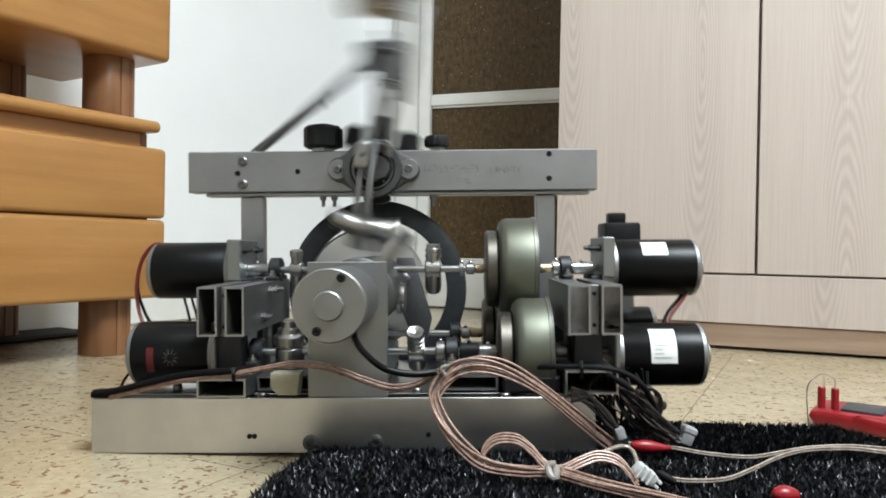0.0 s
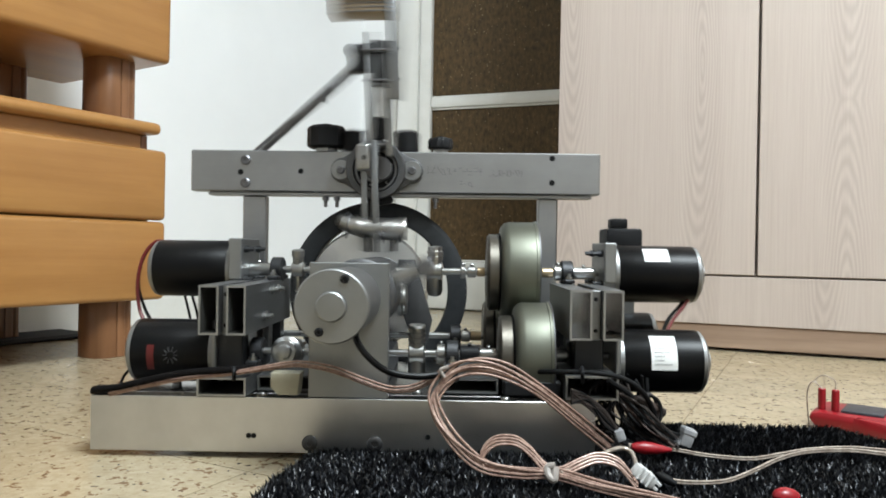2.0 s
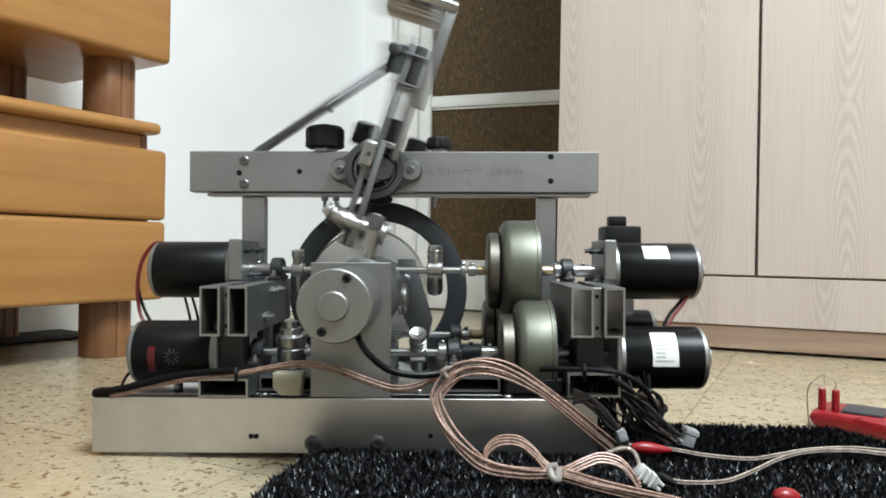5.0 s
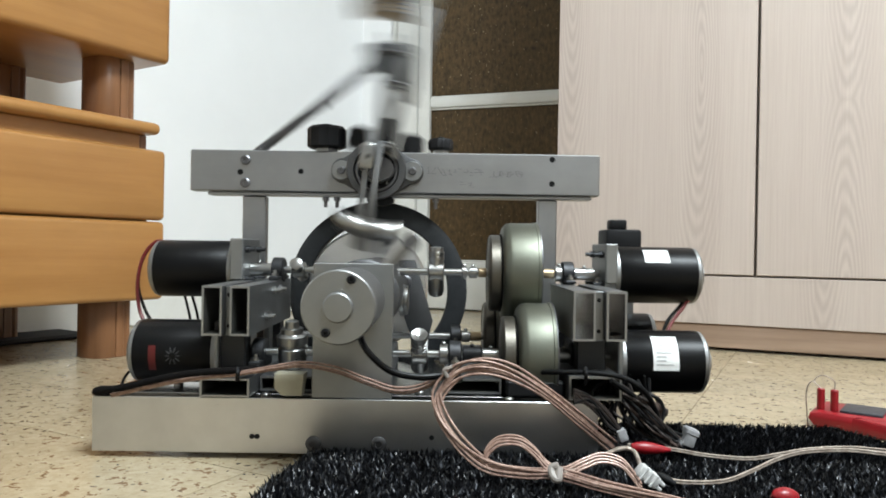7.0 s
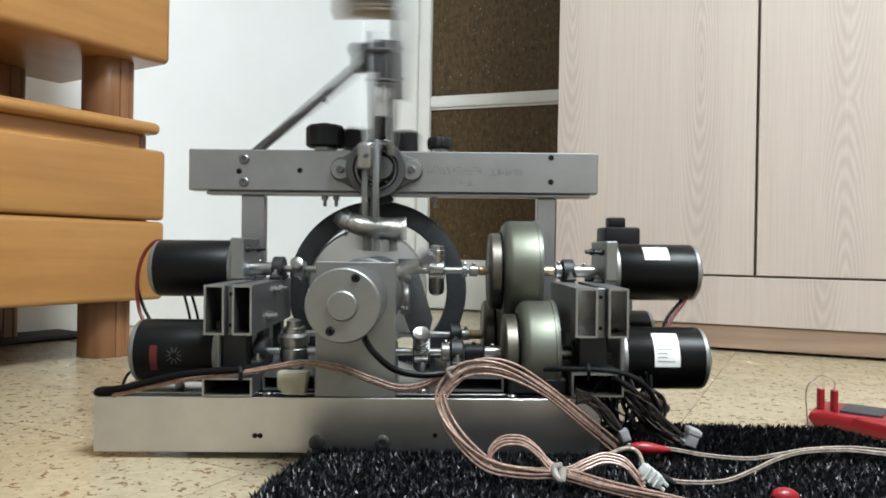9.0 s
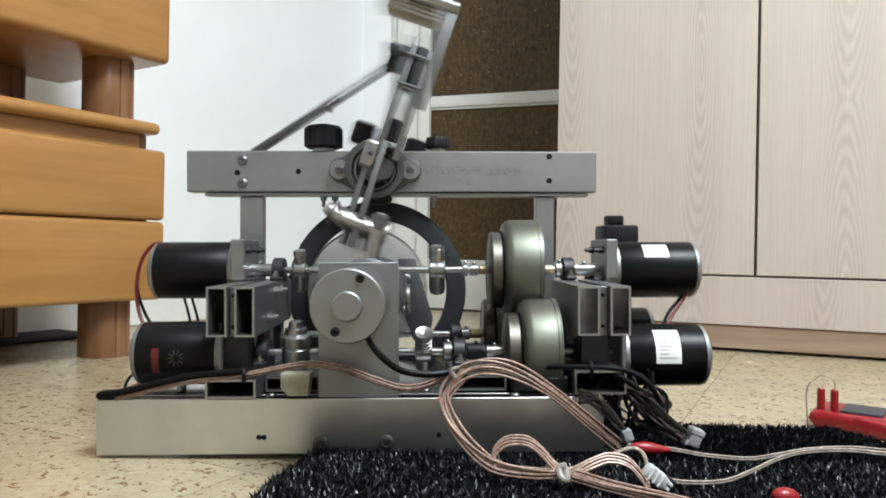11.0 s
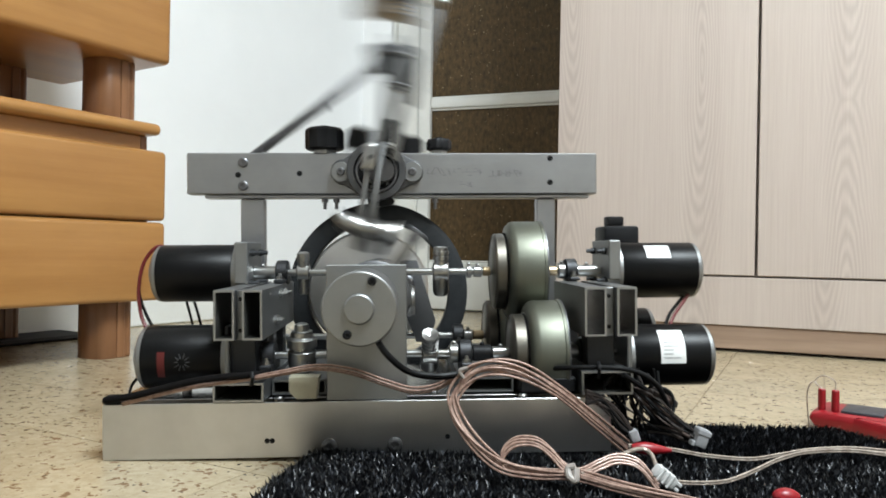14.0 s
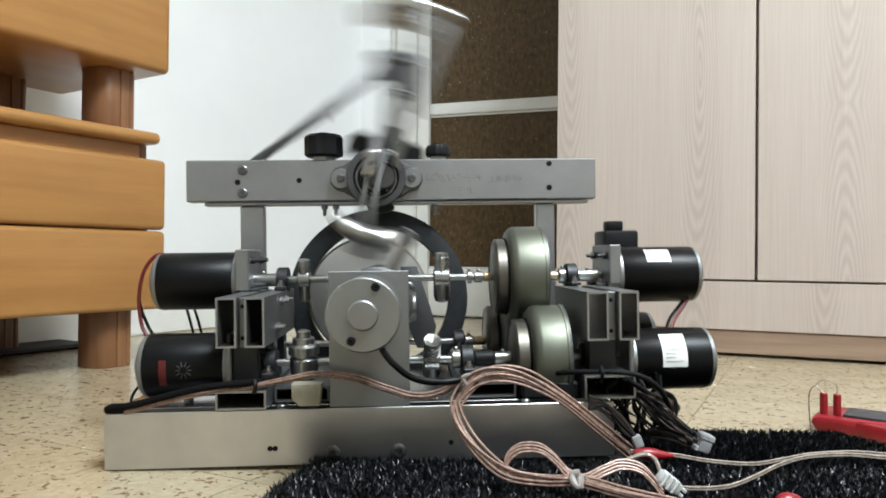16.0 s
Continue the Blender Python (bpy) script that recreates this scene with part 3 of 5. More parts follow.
def top_frame():
    bm = B()
    box(bm, -0.1897, 0.2385, 0.184, 0.2035, 0.2175, 0.2605, 0.0012)
    top = part("top_beam", bm, ALU, rig, "brushed aluminium beam with scratched handwriting")
    bm = B()
    box(bm, -0.172, 0.2305, 0.187, 0.2065, 0.2135, 0.2168, 0.0006)
    part("angle_strip", bm, ALU, rig)
    for x0, x1 in ((-0.1362, -0.1119), (0.1752, 0.195)):
        bm = B()
        box(bm, x0, x1, 0.19, 0.2035, 0.04, 0.213, 0.001)
        part("post", bm, ALU, rig)
    screw(top, (-0.132, 0.184, 0.2501), 0.0052, mat=STEEL_DARK)
    screw(top, (-0.132, 0.184, 0.2262), 0.0052, mat=STEEL_DARK)
    for x, z, r in ((-0.1374, 0.2375, 0.003), (-0.0742, 0.239, 0.0028), (0.1885, 0.2551, 0.003), (0.1884, 0.2297, 0.003)):
        hole(top, (x, 0.184, z), r)
    # scratched handwriting, drawn as strokes
    rng = random.Random(7)
    bm = B()
    for a_, b_, z, h in ((0.0575, 0.0695, 0.2422, 0.0036), (0.0735, 0.1135, 0.2405, 0.0034), (0.1235, 0.1585, 0.2392, 0.003), (0.0925, 0.108, 0.2275, 0.0026)):
        x = a_
        while x < b_:
            w = h * rng.uniform(0.9, 1.3)
            for _ in range(rng.choice((2, 3, 3))):
                u, v = rng.choice((0, 0.5, 1)), rng.choice((-1, 0, 1))
                u2, v2 = rng.choice(((u, -v if v else 1), (1 - u, v), (1 - u, -v)))
                wire(bm, [(x + w * u, 0.1839, z + h * v), (x + w * (u + u2) / 2 + rng.uniform(-0.0004, 0.0004), 0.1839, z + h * (v + v2) / 2), (x + w * u2, 0.1839, z + h * v2)], 0.00026, 4, 2)
            x += w * 1.35
    part("scratched_line", bm, STEEL_DARK, top)
    for x in (-0.049, -0.037, 0.067):
        bm = B()
        lathe(bm, (x, 0.192, 0.2132), (0, 0, -1), [(0, 0.0035), (0.004, 0.0035), (0.004, 0.002), (0.011, 0.0018)], 12)
        part("bolt_end", bm, STEEL_DARK, rig)
    # clamping knobs standing on the beam
    for x, r, h in ((-0.0498, 0.0205, 0.0275), (0.0716, 0.0137, 0.016)):
        bm = B()
        prof = [(0.004, r * 0.82), (0.006, r), (h - 0.003, r), (h, r * 0.88), (h + 0.001, r * 0.5)]
        lathe(bm, (x, 0.198, 0.2605), (0, 0, 1), prof, 48)
        lathe(bm, (x, 0.198, 0.2605 + h), (0, 0, 1), [(0, r * 0.3), (0.0025, r * 0.28), (0.003, r * 0.1)], 24)
        for v in bm.verts:
            dx, dy = v.co.x - x, v.co.y - 0.198
            if math.hypot(dx, dy) > r * 0.7:
                f_ = 1 - 0.035 * (1 + math.cos(12 * math.atan2(dy, dx)))
                v.co.x, v.co.y = x + dx * f_, 0.198 + dy * f_
        k_ = part("clamp_knob", bm, BLACK_PLASTIC, rig, "black fluted plastic knob")
        bm = B()
        rod(bm, (x, 0.198, 0.2600), (x, 0.198, 0.2650), r * 0.62, 6)
        part("nut", bm, STEEL, k_)


def pivot_bearing():
    cx, cz, y = 0.0063, 0.2398, 0.1745
    bm = B()
    k = 16
    out = []
    for i in range(k + 1):
        a_ = -math.pi / 2 + math.pi * i / k
        out.append((cx + 0.0346 + 0.0131 * math.cos(a_), cz + 0.0131 * math.sin(a_)))
    out += [(cx + 0.0295 * math.cos(a_), cz + 0.0295 * math.sin(a_)) for a_ in (radians(60), radians(75), radians(90), radians(105), radians(120))]
    for i in range(k + 1):
        a_ = math.pi / 2 + math.pi * i / k
        out.append((cx - 0.0346 + 0.0131 * math.cos(a_), cz + 0.0131 * math.sin(a_)))
    out += [(cx + 0.0295 * math.cos(a_), cz + 0.0295 * math.sin(a_)) for a_ in (radians(240), radians(255), radians(270), radians(285), radians(300))]
    slab(bm, out, y, 0.1838, "xz", 0.0012)
    fl = part("bearing_flange", bm, GREY_IRON, rig, "grey cast iron two-bolt bearing flange")
    bm = B()
    ring(bm, (cx, y + 0.001, cz), (0, -1, 0), 0.0305, 0.0235, 0.012)
    part("bearing_housing", bm, GREY_IRON, fl)
    bm = B()
    ring(bm, (cx, y - 0.001, cz), (0, -1, 0), 0.0225, 0.0195, 0.006)
    part("bearing_race", bm, STEEL_DARK, fl)
    bm = B()
    ring(bm, (cx, y + 0.002, cz), (0, -1, 0), 0.0196, 0.0125, 0.004)
    part("bearing_seal", bm, BLACK_PLASTIC, fl, "black recessed bearing seal")
    bm = B()
    ring(bm, (cx, y - 0.001, cz), (0, -1, 0), 0.0135, 0.0112, 0.007)
    part("locking_collar", bm, STEEL, fl, "bright steel locking collar")
    for a_ in (20, 100, 160, 250, 310):
        screw(fl, (cx + 0.0165 * math.cos(radians(a_)), y + 0.0005, cz + 0.0165 * math.sin(radians(a_))), 0.0017, mat=STEEL, name="grub_screw")
    for x in (-0.0305, 0.0428):
        bm = B()
        ring(bm, (x, y, cz), (0, -1, 0), 0.0102, 0.004, 0.0015, 24, 0.0004)
        part("washer", bm, ALU_CAST, fl)
        screw(fl, (x, y - 0.0012, cz), 0.0042, mat=STEEL_DARK, name="bolt")
    bm = B()
    rod(bm, (cx, 0.165, cz), (cx, 0.235, cz), 0.011, 24, 0.001)
    part("pivot_shaft", bm, STEEL_DARK, rig)
    # lens-shaped lug under the housing
    bm = B()
    lathe(bm, (cx + 0.004, y + 0.004, cz - 0.0305), (0, -1, 0), [(0, 0.014), (0.008, 0.014)], 24)
    bmesh.ops.scale(bm, vec=(1, 1, 0.4), space=Matrix.Translation((-cx - 0.004, 0, -(cz - 0.0305))), verts=bm.verts)
    part("lug", bm, BLACK_PLASTIC, fl)


def motor(axis, x_face, way, label_, n_=0.0715):
    """A black motor whose mounting face is at x_face and whose body runs along way (+1 right, -1 left)."""
    r = 0.0268
    p = on(axis, x_face)
    d = (way, 0, 0)
    bm = B()
    lathe(bm, on(axis, x_face + way * 0.004), d, [(0, r - 0.0004), (0.0006, r), (n_ - 0.006, r), (n_ - 0.0055, r - 0.0004)], 48)
    can = part("motor", bm, BLACK_PAINT, rig, label_)
    bm = B()
    lathe(bm, p, d, [(0, r - 0.003), (0, r), (0.0042, r)], 48)
    part("front_cap", bm, ALU_CAST, can)
    bm = B()
    lathe(bm, on(axis, x_face + way * (n_ - 0.0018)), d, [(0, r - 0.0002), (0.003, r - 0.0006), (0.0055, r - 0.004), (0.0055, 0.0115), (0.0105, 0.011), (0.0108, 0.003)], 48)
    part("rear_cap", bm, ALU_CAST, can)
    return can


def patch(parent, axis, x0, x1, a0, a1, material, name, lift=0.0003, k=8):
    """A thin sheet wrapped on a motor between two angles (degrees up from the front)."""
    bm = B()
    r = 0.0268 + lift
    rows = []
    for i in range(k + 1):
        a_ = radians(a0 + (a1 - a0) * i / k)
        rows.append([bm.verts.new((x, axis[0] - r * math.cos(a_), axis[1] + r * math.sin(a_))) for x in (x0, x1)])
    for p, q in zip(rows, rows[1:]):
        bm.faces.new((p[0], p[1], q[1], q[0]))
    return part(name, bm, material, parent)


def motor_mount(axis, x0, x1, z_bottom):
    bm = B()
    y, z = axis
    box(bm, x0, x1, y - 0.031, y + 0.031, z_bottom, z + 0.029, 0.001)
    pl = part("motor_plate", bm, ALU_CAST, rig)
    return pl


def drive_train():
    m = motor(AX_UP, -0.1195, -1, "black motor with silver end caps", 0.0745)
    m2 = motor(AX_UP, 0.2355, 1, "black motor with a white label", 0.078)
    patch(m2, AX_UP, 0.2625, 0.286, 62, 27, PAPER, "paper_label")
    m3 = motor(AX_LOW, -0.1125, -1, "black motor with a red printed badge")
    pa = patch(m3, AX_LOW, -0.168, -0.162, 16, -30, RED_INK, "red_stripe")
    for i in range(10):
        a_ = 2 * math.pi * i / 10
        bm = B()
        c = (-0.148, AX_LOW[0] - 0.0271, AX_LOW[1] - 0.001)
        wire(bm, [(c[0] + 0.003 * math.cos(a_), c[1], c[2] + 0.003 * math.sin(a_)), (c[0] + 0.0072 * math.cos(a_), c[1] + 0.0009, c[2] + 0.0072 * math.sin(a_))], 0.0005, 5, 2)
        part("badge_ray", bm, RAY, m3)
    m4 = motor(AX_SAG, 0.2255, 1, "black motor with a printed white label")
    lb = patch(m4, AX_SAG, 0.2515, 0.273, 58, -8, PAPER, "paper_label")
    rng = random.Random(3)
    for row in range(8):
        a_ = 52 - row * 7.0
        patch(lb, AX_SAG, 0.254, 0.254 + rng.uniform(0.008, 0.016), a_, a_ - 1.6, INK, "text_bar", 0.0006, 2)
    m6 = motor(AX_REAR, 0.2200, 1, "black motor behind")
    for axis, xa, xb, za in ((AX_UP, -0.1194, -0.1075, 0.129), (AX_UP, 0.2245, 0.2354, 0.1305), (AX_LOW, -0.1124, -0.1085, 0.0562), (AX_LOW, 0.2212, 0.2254, 0.058)):
        pl = motor_mount(axis, xa, xb, za)
        x_in = xb if xb < 0 else xa
        s = 1 if xb < 0 else -1
        for dy in (-0.02, 0.02):
            for dz in (-0.0105, 0.017) if axis is AX_UP else (0.019,):
                bm = B()
                lathe(bm, (x_in, axis[0] + dy, axis[1] + dz + 0.002), (s, 0, 0), [(-0.001, 0.0032), (0.004, 0.0032), (0.004, 0.002), (0.0085, 0.0019)], 8)
                part("bolt", bm, IRON, pl)
    # shafts
    for axis, x0, x1 in ((AX_UP, -0.115, 0.226), (AX_LOW, -0.115, 0.2215), (AX_REAR, -0.115, 0.22)):
        bm = B()
        rod(bm, on(axis, x0), on(axis, x1), 0.0033, 16)
        part("shaft", bm, STEEL, rig)
    # couplings and collars: (axis, x0, x1, radius, material)
    for axis, x0, x1, r, mat in (
            (AX_UP, -0.112, -0.0865, 0.0062, STEEL), (AX_UP, 0.094, 0.0985, 0.0062, STEEL), (AX_UP, 0.1005, 0.1085, 0.0055, STEEL), (AX_UP, 0.1095, 0.117, 0.0045, BRASS),
            (AX_UP, 0.171, 0.182, 0.0045, BRASS), (AX_UP, 0.1825, 0.190, 0.0075, STEEL), (AX_UP, 0.2, 0.221, 0.0058, STEEL),
            (AX_LOW, -0.107, -0.0865, 0.0065, STEEL), (AX_LOW, 0.0735, 0.081, 0.0085, STEEL), (AX_LOW, 0.0935, 0.11, 0.007, BLACK_PLASTIC), (AX_LOW, 0.1105, 0.1255, 0.0055, STEEL),
            (AX_LOW, 0.176, 0.186, 0.006, STEEL), (AX_LOW, 0.199, 0.214, 0.0055, STEEL),
            (AX_REAR, 0.096, 0.105, 0.006, STEEL), (AX_REAR, 0.1055, 0.117, 0.0048, BRASS)):
        bm = B()
        rod(bm, on(axis, x0), on(axis, x1), r, 24, 0.0007)
        if r > 0.0054:
            lathe(bm, ((x0 + x1) / 2, axis[0], axis[1] + r - 0.001), (0, -0.3, 1), [(0, 0.0018), (0.0028, 0.0018), (0.0034, 0.0012)], 10)
        part("coupling", bm, mat, rig)
    # pillow bearings
    for axis, x, zb in ((AX_UP, -0.081, 0.1285), (AX_UP, 0.1945, 0.1295), (AX_LOW, -0.0815, 0.0556), (AX_LOW, 0.087, 0.053), (AX_LOW, 0.1925, 0.0577), (AX_REAR, 0.09, 0.053)):
        y, z = axis
        bm = B()
        lathe(bm, (x - 0.0055, y, z), (1, 0, 0), [(0, 0.0105), (0.001, 0.0118), (0.010, 0.0118), (0.011, 0.0105)], 28)
        box(bm, x - 0.005, x + 0.005, y - 0.0225, y + 0.0225, zb, max(zb + 0.003, z - 0.0055), 0.001)
        pb = part("pillow_bearing", bm, IRON, rig, "small dark pillow block bearing")
        for dy in (-0.0165, 0.0165):
            bm = B()
            lathe(bm, (x, y + dy, max(zb + 0.003, z - 0.0055) - 0.0005), (0, 0, 1), [(0, 0.0036), (0.003, 0.0036), (0.003, 0.002), (0.006, 0.0018)], 8)
            part("bolt", bm, STEEL, pb)
    # flywheels: a cup and a thinner disc side by side
    for axis, x0, x1, x2, rs, rb in ((AX_UP, 0.1185, 0.1305, 0.1642, 0.0362, 0.0478), (AX_LOW, 0.1262, 0.1388, 0.1691, 0.0335, 0.0452), (AX_REAR, 0.1182, 0.1298, 0.16, 0.0362, 0.0452)):
        n_ = x1 - x0
        bm = B()
        lathe(bm, on(axis, x0), (1, 0, 0), [(0, rs * 0.62), (0.0008, rs * 0.66), (0.0008, rs - 0.0035), (0, rs - 0.0025), (0.002, rs), (n_ - 0.002, rs), (n_ - 0.0006, rs - 0.0015)], 64)
        fw = part("flywheel", bm, TURNED, rig, "olive zinc-plated cup flywheel")
        n_ = x2 - x1
        bm = B()
        lathe(bm, on(axis, x1), (1, 0, 0), [(0, 0.012), (0, rb - 0.009), (0.0012, rb - 0.0045), (0.0045, rb - 0.001), (0.008, rb), (n_ - 0.0028, rb), (n_ - 0.0024, rb + 0.0008), (n_, rb + 0.0008), (n_, rb - 0.0025), (n_ - 0.006, rb - 0.003), (n_ - 0.006, 0.01)], 72)
        part("cup", bm, ZINC, fw)
        # black ring added to paint the dark groove between disc and cup
        bm = B()
        ring(bm, on(axis, x1 - 0.0012), (1, 0, 0), rs + 0.001, rs * 0.5, 0.0016, 48, 0.0003)
        part("gasket", bm, BLACK_RUBBER, fw)
        bm = B()
        ring(bm, on(axis, x2 - 0.0002), (1, 0, 0), rb + 0.0012, rb - 0.002, 0.0014, 72, 0.0004)
        part("rim", bm, STEEL_DARK, fw)


def big_wheel():
    c = (0.0062, 0.212, 0.1138)
    bm = B()
    r1, r0 = 0.0957, 0.0748
    prof = [(-0.006, r1 - 0.003), (-0.0075, r1 - 0.0055), (-0.0075, r0 + 0.0015), (-0.006, r0), (0.006, r0), (0.0075, r0 + 0.0015), (0.0075, r1 - 0.001), (0.0065, r1), (-0.0045, r1), (-0.005, r1 - 0.001)]
    seg = 80
    rings = [[bm.verts.new((c[0] + r * math.cos(2 * math.pi * j / seg), c[1] + h, c[2] + r * math.sin(2 * math.pi * j / seg))) for j in range(seg)] for h, r in prof]
    for p, q in zip(rings, rings[1:] + rings[:1]):
        for j in range(seg):
            bm.faces.new((p[j], p[(j + 1) % seg], q[(j + 1) % seg], q[j]))
    w_ = part("ring_wheel", bm, TYRE, rig, "black rubber-covered ring wheel")
    bm = B()
    lathe(bm, (0.009, 0.19, 0.1195), (0, -1, 0), [(0, 0.028), (0.002, 0.031), (0.16, 0.031), (0.162, 0.028)], 48)
    part("gear_motor", bm, GREY_IRON, rig, "dark round gear motor behind the plate")
    bm = B()
    lathe(bm, (-0.004, 0.206, 0.116), (0, -1, 0), [(0, 0.062), (0.003, 0.064), (0.009, 0.0615), (0.0125, 0.033), (0.0135, 0.01)], 64)
    part("hub_disc", bm, DISC, w_, "bright domed steel disc")
    # slanted lever plate with a bolt
    bm = B()
    slab(bm, [(0.03, 0.148), (0.047, 0.148), (0.066, 0.086), (0.061, 0.064), (0.046, 0.064), (0.028, 0.112)], 0.172, 0.178, "xz", 0.0008)
    lv = part("lever_plate", bm, GREY_IRON, rig, "grey slanted lever plate")
    screw(lv, (0.0375, 0.172, 0.126), 0.0065, mat=STEEL_DARK, name="bolt")
    bm = B()
    lathe(bm, (0.036, 0.1, 0.112), (1, 0, 0), [(0, 0.013), (0.0008, 0.015), (0.004, 0.015), (0.005, 0.0135), (0.0075, 0.0135), (0.0082, 0.012)], 32)
    rod(bm, (0.0, 0.1, 0.112), (0.036, 0.1, 0.112), 0.004, 14)
    part("idler_disc", bm, STEEL, rig, "bright steel disc behind the plate")
    # flat black box added to fill the dark space below the flywheels
    bm = B()
    box(bm, 0.128, 0.1755, 0.012, 0.2, 0.0408, 0.0545, 0.002)
    part("wiring_box", bm, BLACK_PLASTIC, rig, "flat black filler box")
    # dull aluminium bracket behind the plate
    bm = B()
    box(bm, -0.012, 0.03, 0.03, 0.19, 0.040, 0.062, 0.001)
    part("gear_case", bm, ALU_DARK, rig)


def disc_motor():
    bm = B()
    box(bm, -0.027, 0.0365, 0.0006, 0.006, 0.0405, 0.1477, 0.0007)
    pl = part("motor_plate", bm, ALU_CAST, rig, "grey aluminium upright plate")
    c = (0.0043, 0.0, 0.1192)
    bm = B()
    lathe(bm, (c[0], 0.0004, c[2]), (0, -1, 0), [(0, 0.0255), (0.068, 0.0255), (0.0685, 0.0248)], 64)
    dm = part("disc_motor", bm, ALU_DARK, rig, "matt grey round motor")
    bm = B()
    lathe(bm, (c[0], -0.0692, c[2]), (0, -1, 0), [(0, 0.0252), (0.0005, 0.0258), (0.0096, 0.0258), (0.0106, 0.0248), (0.0108, 0.0106)], 64)
    fp = part("face_plate", bm, ALU_CAST, dm)
    bm = B()
    lathe(bm, (c[0], -0.0798, c[2]), (0, -1, 0), [(0, 0.0106), (0.0035, 0.0104), (0.0044, 0.0094), (0.0046, 0.003)], 40)
    part("boss", bm, ALU_CAST, dm)
    for x, z in ((0.0131, 0.1383), (-0.0039, 0.1018)):
        screw(dm, (x, -0.0799, z), 0.0031, mat=BLACK_PLASTIC)
    bm = B()
    wire(bm, [(0.012, -0.02, 0.0975), (0.016, -0.03, 0.089), (0.024, -0.033, 0.079), (0.0387, -0.03, 0.0674), (0.0598, -0.025, 0.0629), (0.0815, -0.015, 0.0631), (0.09, 0.01, 0.055)], 0.0026, 10)
    part("power_cable", bm, BLACK_PAINT, rig)


base_frame()
top_frame()
pivot_bearing()
drive_train()
big_wheel()
disc_motor()

# ---- moving parts of the machine ----
PIVOT = (0.0112, 0.150, 0.2325)


def rocking_arm():
    """The arm in its own space: z along it from the pivot, x across."""
    q = 1 / 1747

    def bar(x, z0, z1, w, y0, y1, x_low=None):
        bm = B()
        lo = x if x_low is None else x_low
        slab(bm, [((lo - w / 2) * q, z0 * q), ((lo + w / 2) * q, z0 * q), ((x + w / 2) * q, z1 * q), ((x - w / 2) * q, z1 * q)], y0, y1, "xz", 0.0006)
        return bm

    bm = bar(-11, 30, 244, 12, -0.012, -0.007)
    arm = part("rocking_arm", bm, ALU_DARK, rig, "upright rocking arm of flat aluminium bars")
    arm.location = PIVOT
    part("bar", bar(21, 30, 228, 12, -0.012, -0.007), ALU_DARK, arm)
    part("bar", bar(33, 126, 305, 20, -0.016, -0.012), ALU_DARK, arm)
    part("fork_bar", bar(-23, -132, 73, 10, -0.017, -0.012, -22), ALU_DARK, arm)
    part("fork_bar", bar(-3, -134, 55, 11, -0.0225, -0.0175, -3), ALU_DARK, arm)
    # clamp block with a hole at the pivot
    bm = B()
    box(bm, -34 * q, -10 * q, -0.024, -0.0172, 4 * q, 50 * q, 0.003, 3)
    blk = part("clamp_block", bm, STEEL, arm)
    bm = B()
    lathe(bm, (-20 * q, -0.024, 26 * q), (0, -1, 0), [(-0.001, 0.0024), (0.0003, 0.0024)], 16)
    part("hole", bm, HOLLOW_SHADE, blk)
    bm = B()
    lathe(bm, (2 * q, -0.012, 13 * q), (0, 1, 0), [(0.016, 0.0115), (0.03, 0.0115)], 28)
    part("arm_hub", bm, STEEL_DARK, arm)
    # cylinder stack between the bars
    for z0, z1, r, mat in ((62, 100, 12, BLACK_PLASTIC), (100, 153, 12.5, WHITE_NYLON), (158, 212, 15, BLACK_PAINT), (218, 234, 16, BLACK_PLASTIC)):
        bm = B()
        rod(bm, (0.5 * q, 0.004, z0 * q), (0.5 * q, 0.004, z1 * q), r * q, 28, 0.0008)
        part("cylinder", bm, mat, arm)
    for z in (50, 155, 213):
        bm = B()
        rod(bm, (0.5 * q, 0.004, z * q), (0.5 * q, 0.004, (z + 4) * q), 17 * q, 28, 0.0005)
        part("collar", bm, STEEL, arm)
    for z in (160, 212):
        bm = B()
        rod(bm, (-20 * q, -0.014, z * q), (46 * q, -0.014, z * q), 2.2 * q, 10)
        part("cross_pin", bm, STEEL_DARK, arm)
    # spring anchor cluster
    bm = B()
    lathe(bm, (-38 * q, -0.016, 212 * q), (0, 1, 0), [(0, 0.0046), (0.001, 0.0066), (0.018, 0.0066), (0.019, 0.0046)], 20)
    part("anchor_roller", bm, IRON, arm)
    bm = B()
    box(bm, -46 * q, -14 * q, -0.01, 0.006, 178 * q, 206 * q, 0.002, 2)
    box(bm, -36 * q, -11 * q, -0.008, 0.004, 196 * q, 226 * q, 0.0015)
    part("anchor_bracket", bm, BLACK_PLASTIC, arm)
    # head weight
    bm = B()
    box(bm, -76 * q, 28 * q, -0.013, 0.013, 276 * q, 306 * q, 0.0015, 2)
    hd = part("head_weight", bm, TAN, arm, "tan metal weight block")
    bm = B()
    rod(bm, (-42 * q, -0.012, 311 * q), (42 * q, -0.012, 311 * q), 0.0072, 28, 0.001)
    part("head_tube", bm, STEEL, hd)
    bm = B()
    for k in range(4):
        box(bm, -77 * q, 29 * q, -0.0138, 0.0138, (278 + 7 * k) * q, (280.5 + 7 * k) * q, 0.0003)
    part("head_plate", bm, STEEL_DARK, hd)
    # bowed cross weight under the pivot
    bm = B()
    pts = [(-60 * q, -0.010, -82 * q), (-36 * q, -0.010, -89 * q), (0, -0.010, -94 * q), (36 * q, -0.010, -96 * q), (60 * q, -0.010, -96 * q)]
    wire(bm, pts, 0.0092, 20, 8)
    rng = random.Random(21)
